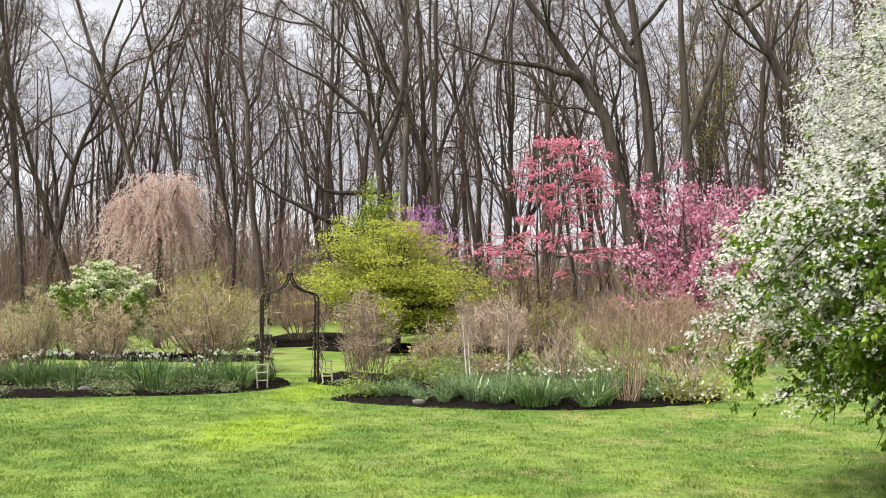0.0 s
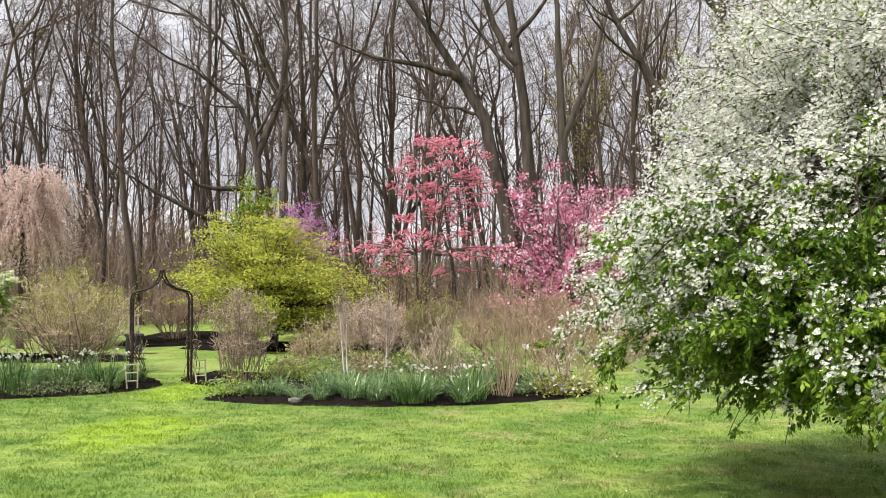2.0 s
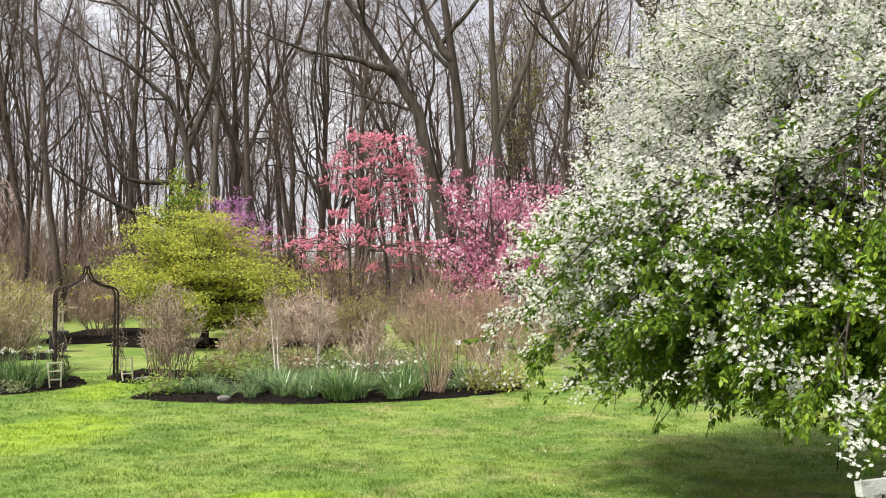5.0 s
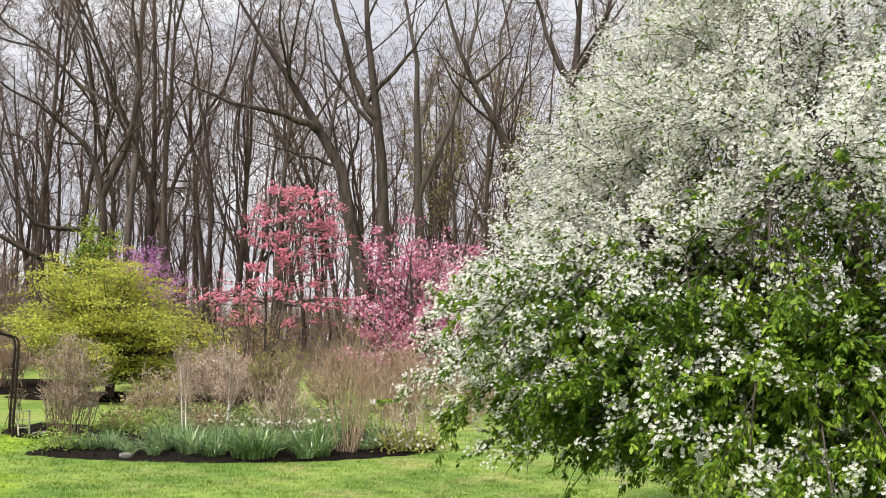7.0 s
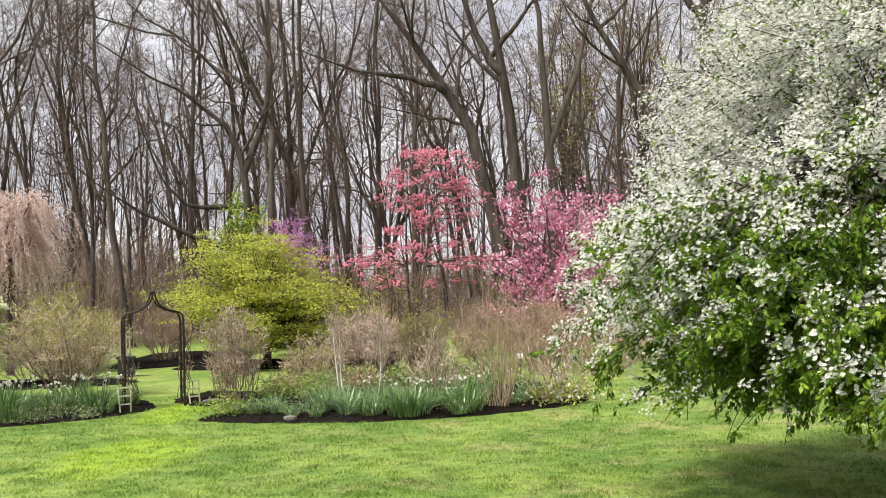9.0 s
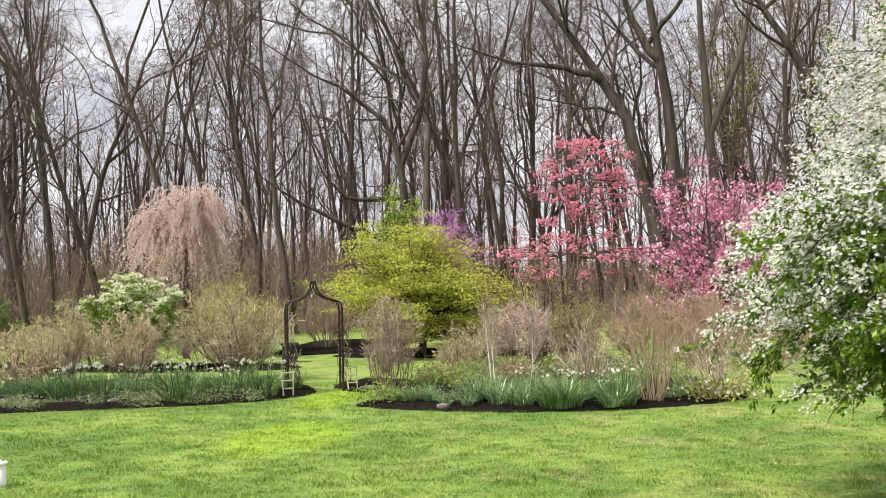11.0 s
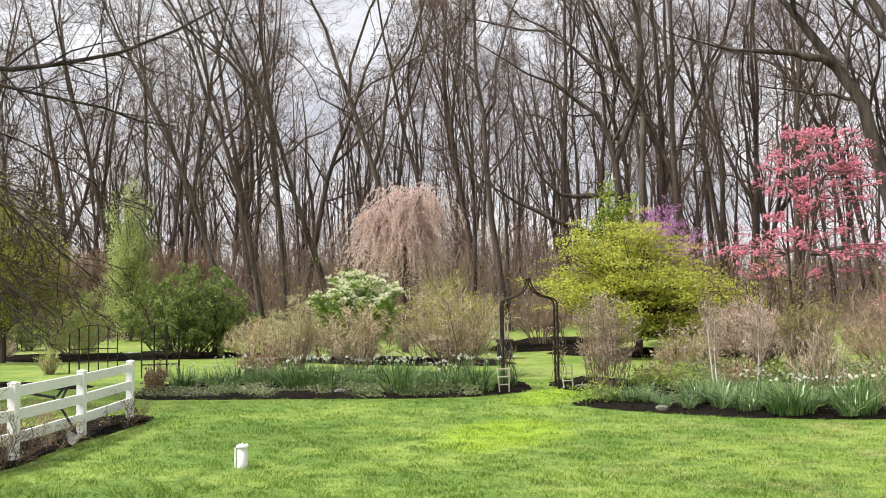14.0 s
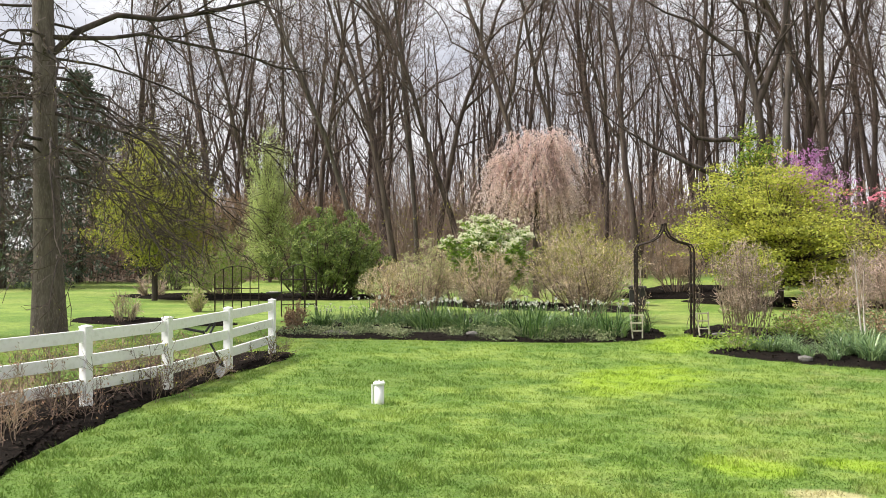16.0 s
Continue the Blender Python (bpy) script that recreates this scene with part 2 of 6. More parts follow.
def grow(rng, P, R, n, s, ang, ln, k=5, up=0.05, wob=0.12, rf=0.55, absolute=False, tip=0.2):
    """n side branches on each polyline of P: s, ang (degrees) and ln are ranges along it, away from it and of its length."""
    m, kk, _ = P.shape
    N = m * n
    par = np.repeat(np.arange(m), n)
    u = s[0] + (s[1] - s[0]) * (np.tile(np.arange(n), m) + rng.random(N)) / n
    x = u * (kk - 1)
    i = np.minimum(x.astype(int), kk - 2)
    f = (x - i)[:, None]
    start = P[par, i] * (1 - f) + P[par, i + 1] * f
    T = unit(P[par, i + 1] - P[par, i])
    r0 = (R[par, i] * (1 - f[:, 0]) + R[par, i + 1] * f[:, 0]) * rf
    A = unit(np.cross(T, rng.normal(size=(N, 3))))
    a = np.radians(rng.uniform(*ang, N))[:, None]
    D = np.cos(a) * T + np.sin(a) * A
    L = rng.uniform(*ln, N)
    if not absolute:
        L = L * np.linalg.norm(np.diff(P, axis=1), axis=2).sum(1)[par] * (1.15 - 0.6 * u)
    pts = [start]
    for _ in range(k - 1):
        D = unit(D + rng.normal(size=(N, 3)) * wob + np.array([0, 0, up]))
        pts.append(pts[-1] + D * (L / (k - 1))[:, None])
    return np.stack(pts, 1), r0[:, None] * np.linspace(1, tip, k)


def curve_to(rng, starts, ends, k=6, sag=0.15, wob=0.05):
    """Bent polylines from starts to ends; sag > 0 lifts their middles."""
    t = np.linspace(0, 1, k)[None, :, None]
    d = np.linalg.norm(ends - starts, axis=1)[:, None, None]
    mid = 4 * t * (1 - t)
    off = unit(rng.normal(size=(len(starts), 1, 3))) * wob * d + np.array([0, 0, 1.0]) * sag * d
    return starts[:, None] * (1 - t) + ends[:, None] * t + mid * off


def along(rng, P, count, s=(0.1, 1.0), jitter=0.05):
    """Random places on polylines, and the way they run there."""
    i = rng.integers(0, len(P), count)
    x = rng.uniform(*s, count) * (P.shape[1] - 1)
    j = np.minimum(x.astype(int), P.shape[1] - 2)
    f = (x - j)[:, None]
    return P[i, j] * (1 - f) + P[i, j + 1] * f + rng.normal(size=(count, 3)) * jitter, unit(P[i, j + 1] - P[i, j])


def leaf_quads(rng, C, size, aspect=0.45, droop=0.0, flat=0.0, way=None, fold=0.12):
    """Small folded leaves at C: size is a range; flat turns them level; way is the direction that they mostly follow."""
    n = len(C)
    D = rng.normal(size=(n, 3))
    if way is not None:
        D = unit(D) * 0.8 + way
    D[:, 2] = D[:, 2] * (1 - flat) - droop
    D = unit(D)
    N = rng.normal(size=(n, 3))
    N[:, 2] += 2.5 * flat
    W = unit(np.cross(D, N))
    N = np.cross(W, D)
    L = rng.uniform(*size, n)[:, None]
    w = L * aspect * 0.5
    V = np.stack([C, C + D * L * 0.5 + W * w + N * fold * L, C + D * L, C + D * L * 0.5 - W * w + N * fold * L], 1)
    return V.reshape(-1, 3), np.arange(4 * n).reshape(n, 4)


def blossoms(rng, C, size, petals=5, facing=None, cup=0.25, wide=5.2):
    """Open flowers at C, each of that many petals."""
    n = len(C)
    N = rng.normal(size=(n, 3))
    N[:, 2] += 0.5
    if facing is not None:
        N = unit(N) * 0.8 + facing
    N = unit(N)
    U = unit(np.cross(N, rng.normal(size=(n, 3))))
    W = np.cross(N, U)
    r = rng.uniform(*size, n)[:, None, None] * 0.5
    th = np.arange(petals) * 2 * np.pi / petals
    def ring(a, k, h):
        return C[:, None] + r * (k * (np.cos(a)[None, :, None] * U[:, None] + np.sin(a)[None, :, None] * W[:, None]) + h * N[:, None])
    w = wide / petals
    left, right = ring(th - w * 0.5, 1.0, cup), ring(th + w * 0.5, 1.0, cup)
    mid = np.repeat(C[:, None], petals, 1)
    V = np.stack([mid, left, right], 2).reshape(-1, 3)
    return V, np.arange(3 * n * petals).reshape(-1, 3)


def strips(P, W, side):
    """Flat blades along polylines P (n, k, 3), of width W (n, k), spread along side (n, 3)."""
    n, k, _ = P.shape
    V = np.stack([P - side[:, None] * W[..., None] / 2, P + side[:, None] * W[..., None] / 2], 2)
    idx = np.arange(n * k * 2).reshape(n, k, 2)
    F = np.stack([idx[:, :-1, 0], idx[:, :-1, 1], idx[:, 1:, 1], idx[:, 1:, 0]], -1).reshape(-1, 4)
    return V.reshape(-1, 3), F


def in_crown(rng, count, profile, gaps=0.0, shell=0.5, seed=0, scale=0.8):
    """Points in a round crown whose radius goes with height as profile says: rows of (height, radius). gaps: how much of it is open."""
    z, r = np.array(profile).T
    out = []
    while sum(len(o) for o in out) < count:
        h = rng.uniform(z[0], z[-1], count * 3)
        R = np.interp(h, z, r)
        keep = rng.random(len(h)) < (R / r.max()) ** 1.3
        h, R = h[keep], R[keep]
        a = rng.uniform(0, 2 * np.pi, len(h))
        q = R * rng.random(len(h)) ** (0.5 - 0.35 * shell)
        wave = 1 + 0.10 * np.sin(3 * a + seed) * np.sin(2.1 * h + seed) + 0.07 * np.sin(7 * a + 3 * h + seed)
        P = np.stack([q * wave * np.cos(a), q * wave * np.sin(a), h], 1)
        if gaps:
            s = np.sin(P[:, 0] / scale * 2.1 + seed) * np.sin(P[:, 1] / scale * 2.3 + 1.7 * seed) + np.sin(P[:, 2] / scale * 2.7 + P[:, 0] / scale + seed)
            P = P[s > -2 + 3.0 * gaps + rng.normal(size=len(P)) * 0.25]
        out.append(P)
    return np.concatenate(out)[:count]


def box(bm, sx, sy, sz, m, bevel=0.0):
    """A box of that size at the pose m, its edges rounded off."""
    made = bmesh.ops.create_cube(bm, size=1, matrix=m @ Matrix.Diagonal((sx, sy, sz, 1)))
    if bevel:
        edges = list({e for v in made["verts"] for e in v.link_edges})
        bmesh.ops.bevel(bm, geom=edges, offset=bevel, segments=2, affect="EDGES", profile=0.5)


def lathe(profile, sides=20):
    """A turned form from rows of (radius, height)."""
    r, h = np.array(profile, float).T
    th = np.arange(sides) * 2 * np.pi / sides
    V = np.stack([r[:, None] * np.cos(th), r[:, None] * np.sin(th), np.repeat(h[:, None], sides, 1)], -1).reshape(-1, 3)
    idx = np.arange(len(r) * sides).reshape(len(r), sides)
    nx = np.roll(idx, -1, axis=1)
    return V, np.stack([idx[:-1], nx[:-1], nx[1:], idx[1:]], -1).reshape(-1, 4)


def thing(name, at, label, category, group="", turn=0.0, size=1.0):
    ob = new(name)
    ob.empty_display_size = 0.2
    ob.matrix_world = pose(*at, 0, 0, turn)
    ob.scale = (size,) * 3
    return tagged(ob, label, category, group)


PAST_COUNTING = {"branchwork", "crown", "foliage", "blossom", "flower_stalk", "trumpet"}


def part(name, data, material, parent, label="", smooth=False):
    """Links a bmesh, a mesh or (verts, faces) as one mesh object under a thing or a part."""
    if isinstance(data, tuple):
        v, f = data
        data = raw_mesh(name, v, f if isinstance(f, list) else [f], material, smooth=smooth)
    elif isinstance(data, bmesh.types.BMesh):
        me = bpy.data.meshes.new(name)
        data.to_mesh(me)
        data.free()
        me.materials.append(material)
        data = me
    ob = new(name, data)
    ob.parent = parent
    return tagged(ob, label, kind="stuff" if name in PAST_COUNTING else "")


# ---------------------------------------------------------------- ground
def smooth01(x):
    x = np.clip(x, 0, 1)
    return x * x * (3 - 2 * x)


def gz(x, y):
    """Height of the ground: a level lawn that climbs gently to the wood."""
    x, y = np.asarray(x, float), np.asarray(y, float)
    rise = smooth01((y - 34) / 26) * 2.3 * smooth01((x + 44) / 20)
    roll = 0.03 * np.sin(x * 0.31 + 0.5) * np.sin(y * 0.27) * smooth01((np.hypot(x, y) - 12) / 10)
    return rise + roll


def on(x, y, dz=0.0):
    return (x, y, float(gz(x, y)) + dz)


def lawn_material(name, blades):
    m = bpy.data.materials.new(name)
    m.use_nodes = True
    n, l = m.node_tree.nodes, m.node_tree.links
    b = n["Principled BSDF"]
    b.inputs["Roughness"].default_value, b.inputs["Specular IOR Level"].default_value = 0.75, 0.2
    tc = n.new("ShaderNodeTexCoord")

    def math_node(op, a, c=None, d=None):
        x = n.new("ShaderNodeMath")
        x.operation = op
        for s, v in zip(x.inputs, (a, c, d)):
            if v is None:
                continue
            if isinstance(v, (int, float)):
                s.default_value = v
            else:
                l.new(v, s)
        return x.outputs[0]

    def noise_tex(scale, detail=4.0, stretch=None):
        t = n.new("ShaderNodeTexNoise")
        t.inputs["Scale"].default_value, t.inputs["Detail"].default_value = scale, detail
        l.new(tc.outputs["Object"], t.inputs[0])
        return t.outputs[0]

    def rng(v, lo, hi):
        r = n.new("ShaderNodeMapRange")
        r.interpolation_type = "SMOOTHSTEP"
        r.inputs[1].default_value, r.inputs[2].default_value = lo, hi
        l.new(v, r.inputs[0])
        return r.outputs[0]

    def mixed(fac, a, c):
        x = n.new("ShaderNodeMixRGB")
        for s, v in zip(x.inputs, (fac, a, c)):
            if isinstance(v, tuple):
                s.default_value = (*v, 1)
            elif isinstance(v, (int, float)):
                s.default_value = v
            else:
                l.new(v, s)
        return x.outputs[0]

    xyz = n.new("ShaderNodeSeparateXYZ")
    l.new(tc.outputs["Object"], xyz.inputs[0])
    X, Y = xyz.outputs[0], xyz.outputs[1]

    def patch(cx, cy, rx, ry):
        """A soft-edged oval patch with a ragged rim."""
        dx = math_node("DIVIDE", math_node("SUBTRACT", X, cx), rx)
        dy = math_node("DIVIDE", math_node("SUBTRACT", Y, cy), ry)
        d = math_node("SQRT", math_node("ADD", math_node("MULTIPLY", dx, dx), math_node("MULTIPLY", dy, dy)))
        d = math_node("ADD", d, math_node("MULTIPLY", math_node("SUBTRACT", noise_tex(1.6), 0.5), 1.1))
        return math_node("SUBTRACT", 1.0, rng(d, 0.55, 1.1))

    col = mixed(rng(noise_tex(0.55), 0.38, 0.62), (0.158, 0.258, 0.046), (0.268, 0.360, 0.076))
    col = mixed(math_node("MULTIPLY", rng(noise_tex(1.5, 4.0), 0.46, 0.68), 0.7), col, (0.115, 0.205, 0.040))
    # darker, deeper green oval stretches by the fence
    deep_green = math_node("MAXIMUM", patch(-6.4, 6.4, 3.2, 2.6), math_node("MAXIMUM", patch(-3.6, 6.2, 2.2, 0.9), patch(-7.6, 12.2, 2.0, 1.6)))
    col = mixed(math_node("MULTIPLY", deep_green, 0.66), col, (0.098, 0.178, 0.030))
    far = math_node("MULTIPLY", rng(noise_tex(0.22, 4.0), 0.42, 0.6), rng(Y, 18.0, 26.0))
    col = mixed(math_node("MULTIPLY", far, 0.6), col, (0.33, 0.36, 0.11))
    # bright young grass by the path and in a few other places
    lime = math_node("MAXIMUM", math_node("MAXIMUM", patch(-4.0, 13.4, 1.1, 2.0), patch(-1.6, 8.5, 0.6, 0.4)), math_node("MAXIMUM", patch(-0.6, 9.0, 0.6, 0.3), patch(-4.6, 18.6, 0.7, 2.4)))
    col = mixed(math_node("MULTIPLY", lime, 0.6), col, (0.34, 0.48, 0.03))
    # dry thatch, mostly on the sunny side by the crabapple
    dry = math_node("MULTIPLY", rng(noise_tex(0.9, 6.0), 0.49, 0.64), rng(X, -5.0, 2.0))
    dry = math_node("MULTIPLY", dry, rng(noise_tex(7.0, 5.0), 0.35, 0.6))
    col = mixed(math_node("MULTIPLY", dry, 0.62), col, (0.42, 0.36, 0.17))
    # tufts, and two worn spots of straw-coloured thatch
    col = mixed(math_node("MULTIPLY", rng(noise_tex(3.6, 5.0), 0.50, 0.66), 0.55), col, (0.10, 0.19, 0.032))
    col = mixed(math_node("MULTIPLY", rng(noise_tex(6.5, 5.0), 0.56, 0.70), 0.34), col, (0.38, 0.46, 0.13))
    bare = math_node("MAXIMUM", patch(-0.86, 7.75, 0.36, 0.26), patch(0.05, 7.7, 0.25, 0.2))
    col = mixed(math_node("MULTIPLY", bare, math_node("ADD", 0.45, math_node("MULTIPLY", noise_tex(9.0, 5.0), 0.6))), col, (0.60, 0.53, 0.30))
    if blades:
        r = n.new("ShaderNodeMapRange")
        r.inputs[3].default_value, r.inputs[4].default_value = 0.78, 1.25
        l.new(n.new("ShaderNodeNewGeometry").outputs["Random Per Island"], r.inputs[0])
        h = n.new("ShaderNodeHueSaturation")
        l.new(r.outputs[0], h.inputs["Value"])
        l.new(col, h.inputs["Color"])
        col = h.outputs[0]
        tr = n.new("ShaderNodeBsdfTranslucent")
        l.new(col, tr.inputs[0])
        mx = n.new("ShaderNodeMixShader")
        mx.inputs[0].default_value = 0.35
        l.new(b.outputs[0], mx.inputs[1])
        l.new(tr.outputs[0], mx.inputs[2])
        l.new(mx.outputs[0], n["Material Output"].inputs[0])
    else:
        # leaf litter under the wood
        edge = math_node("ADD", Y, math_node("MULTIPLY", math_node("SUBTRACT", noise_tex(0.12, 5.0), 0.5), 14.0))
        edge = math_node("ADD", edge, math_node("MULTIPLY", math_node("MINIMUM", math_node("ADD", X, 22.0), 0.0), -0.2))
        litter = mixed(noise_tex(1.3, 8.0), (0.10, 0.072, 0.048), (0.21, 0.155, 0.105))
        col = mixed(rng(edge, 41.0, 44.0), col, litter)
        fine = noise_tex(14.0, 6.0)
        dark = n.new("ShaderNodeMixRGB")
        dark.blend_type, dark.inputs[0].default_value = "MULTIPLY", 0.35
        l.new(col, dark.inputs[1])
        l.new(rng(fine, 0.2, 0.7), dark.inputs[2])
        col = dark.outputs[0]
        bp = n.new("ShaderNodeBump")
        bp.inputs["Strength"].default_value, bp.inputs["Distance"].default_value = 0.7, 0.05
        l.new(noise_tex(22.0, 8.0), bp.inputs["Height"])
        l.new(bp.outputs[0], b.inputs["Normal"])
    l.new(col, b.inputs["Base Color"])
    return m


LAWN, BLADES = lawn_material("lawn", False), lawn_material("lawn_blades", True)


def build_ground():
    s = np.sinh(np.linspace(-5.2, 5.2, 180)) / math.sinh(5.2)
    gx, gy = np.meshgrid(s * 3500, s * 3500 + 20, indexing="ij")
    V = np.stack([gx, gy, gz(gx, gy)], -1).reshape(-1, 3)
    i = np.arange(180 * 180).reshape(180, 180)
    F = np.stack([i[:-1, :-1], i[1:, :-1], i[1:, 1:], i[:-1, 1:]], -1).reshape(-1, 4)
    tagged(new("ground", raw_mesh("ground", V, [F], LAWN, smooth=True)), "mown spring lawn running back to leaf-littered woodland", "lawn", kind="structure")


build_ground()


def closed_curve(points, per=8):
    """A smooth closed outline through a few points."""
    p = np.array(points, float)
    n = len(p)
    out = []
    for i in range(n):
        a, b, c, d = p[i - 1], p[i], p[(i + 1) % n], p[(i + 2) % n]
        for t in np.arange(per) / per:
            out.append(0.5 * (2 * b + (c - a) * t + (2 * a - 5 * b + 4 * c - d) * t * t + (3 * b - a - 3 * c + d) * t ** 3))
    return np.array(out)


def mulch_bed(points, label, rise=0.09, chips=2500, seed=1):
    """A heaped bed of bark mulch with a cut edge, and loose chips on it."""
    rng = RNG(seed)
    o = closed_curve(points)
    o += rng.normal(size=o.shape) * 0.025
    c = o.mean(0)
    rings = np.array([0.02, 0.3, 0.55, 0.75, 0.88, 0.95, 1.0, 1.02])
    lift = np.array([1, 1, 1, 0.95, 0.8, 0.55, 0.12, -0.5]) * rise
    xy = c + (o - c)[None] * rings[:, None, None]
    z = gz(xy[..., 0], xy[..., 1]) + lift[:, None] + rng.normal(size=xy.shape[:2]) * 0.012
    V = np.concatenate([xy, z[..., None]], -1).reshape(-1, 3)
    i = np.arange(len(V)).reshape(len(rings), len(o))
    nx = np.roll(i, -1, 1)
    F = np.stack([i[:-1], nx[:-1], nx[1:], i[1:]], -1).reshape(-1, 4)
    bed = tagged(new("mulch_bed", raw_mesh("mulch_bed", V, [F, np.stack([np.full(len(o) - 2, i[0, 0]), i[0, 1:-1], i[0, 2:]], -1)], MULCH)), label, "flower bed", kind="structure")
    k, u = rng.integers(0, len(o), chips), np.sqrt(rng.random(chips)) * 0.99
    p = c + (o[k] - c) * u[:, None]
    C = np.column_stack([p, gz(p[:, 0], p[:, 1]) + np.interp(u, rings, lift) + 0.008])
    v, f = leaf_quads(rng, C, (0.03, 0.08), 0.5, flat=0.7, fold=0.2)
    ob = tagged(part("mulch_chips", (v, f), CHIP, bed), "loose dark bark chips", kind="stuff")
    return bed


BED_LEFT = [(-12.9, 16.3), (-10.2, 16.7), (-7.9, 17.25), (-6.2, 17.95), (-5.3, 19.3), (-5.6, 20.7), (-7.0, 22.8), (-10.0, 24.2), (-13.2, 23.2), (-14.6, 20.6), (-14.3, 18.0)]
BED_RIGHT = [(-3.8, 17.25), (-2.2, 16.4), (-0.2, 16.15), (1.7, 16.6), (3.55, 18.2), (3.5, 21.2), (2.2, 25.0), (-0.6, 26.8), (-2.6, 26.0), (-3.5, 23.2), (-3.5, 20.4), (-3.4, 18.6)]
mulch_bed(BED_LEFT, "dark mulched island bed planted with daffodils and shrubs", seed=1)
mulch_bed(BED_RIGHT, "dark mulched island bed with daffodils and twiggy shrubs", seed=2)
mulch_bed([(-5.25, 21.4), (-4.5, 19.9), (-3.6, 19.7), (-3.2, 21.0), (-3.6, 22.6), (-4.8, 23.2)], "mulched spot round the foot of the garden arch", 0.05, 500, 3)
mulch_bed([(-11.2, 35.4), (-9.6, 34.1), (-8.0, 35.1), (-6.3, 36.4), (-6.6, 39.0), (-10.4, 39.6)], "dark mulched bed beyond the garden arch", 0.1, 300, 4)
mulch_bed([(-8.2, 33.2), (-5.0, 31.6), (-1.5, 32.0), (-0.6, 33.6), (-3.0, 35.4), (-6.6, 35.4)], "dark mulch under the golden maple", 0.12, 400, 5)
mulch_bed([(-20.2, 17.0), (-17.0, 17.6), (-16.2, 18.6), (-18.0, 19.2), (-21.5, 18.4)], "narrow mulched bed on the far lawn", 0.06, 300, 6)
mulch_bed([(-30.5, 27.6), (-25.5, 26.4), (-20.0, 28.4), (-18.5, 31.0), (-22.5, 32.2), (-29.0, 30.2)], "mulched shrub bed on the far lawn", 0.08, 500, 7)
mulch_bed([(-6.9, 4.2), (-7.45, 5.5), (-8.2, 7.0), (-8.85, 8.4), (-9.65, 10.6), (-10.4, 13.4), (-11.4, 13.7), (-11.7, 11.0), (-11.1, 8.6), (-10.8, 6.0), (-10.3, 4.2)], "dark mulch strip along the white fence", 0.06, 1500, 8)
mulch_bed([(-17.2, 28.0), (-12.0, 26.4), (-8.2, 27.4), (-9.0, 29.4), (-14.0, 30.2)], "mulched strip behind the island bed", 0.06, 300, 9)


def build_grass():
    """Grass blades, close-set where the lawn lies nearest."""
    rng = RNG(5)
    n = 430000
    d = 5.6 + 17.5 * rng.random(n) ** 1.35
    a = np.radians(rng.uniform(-34, 60, n))
    C = np.column_stack([-np.sin(a) * d, np.cos(a) * d])
    for outline, r in ((BED_LEFT, 1.0), (BED_RIGHT, 1.0)):
        o = closed_curve(outline)
        c = o.mean(0)
        oa, orad = np.arctan2(*(o - c).T[::-1]), np.linalg.norm(o - c, axis=1)
        k = np.argsort(oa)
        q = C - c
        inside = np.linalg.norm(q, axis=1) < np.interp(np.arctan2(q[:, 1], q[:, 0]), oa[k], orad[k], period=2 * np.pi)
        C = C[~inside]
    line = np.interp(C[:, 1], [4, 5.5, 7, 8.4, 10.6, 13.4], [-6.8, -7.4, -8.2, -8.85, -9.65, -10.4])
    C = C[(C[:, 0] > line) | (C[:, 1] > 13.5) | (C[:, 0] < line - 2.1)]
    n = len(C)
    base = np.column_stack([C, gz(C[:, 0], C[:, 1]) - 0.005])
    tuft = 0.6 + 1.1 * np.clip(np.sin(C[:, 0] * 6.1 + np.sin(C[:, 1] * 3.7) * 2) * np.sin(C[:, 1] * 7.3 + np.sin(C[:, 0] * 2.9) * 2) + 0.25, 0, 1)
    h = rng.uniform(0.018, 0.042, n) * tuft
    lean = rng.normal(size=(n, 2)) * 0.55
    way = unit(rng.normal(size=(n, 2)))
    w = rng.uniform(0.004, 0.009, n)[:, None]
    side = np.column_stack([way * w, np.zeros(n)])
    tip = base + np.column_stack([lean * h[:, None], h])
    V = np.stack([base - side, base + side, tip], 1).reshape(-1, 3)
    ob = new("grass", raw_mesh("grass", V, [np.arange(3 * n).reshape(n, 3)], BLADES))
    tagged(ob, "short mown spring grass with dry patches", "grass", kind="stuff")


build_grass()


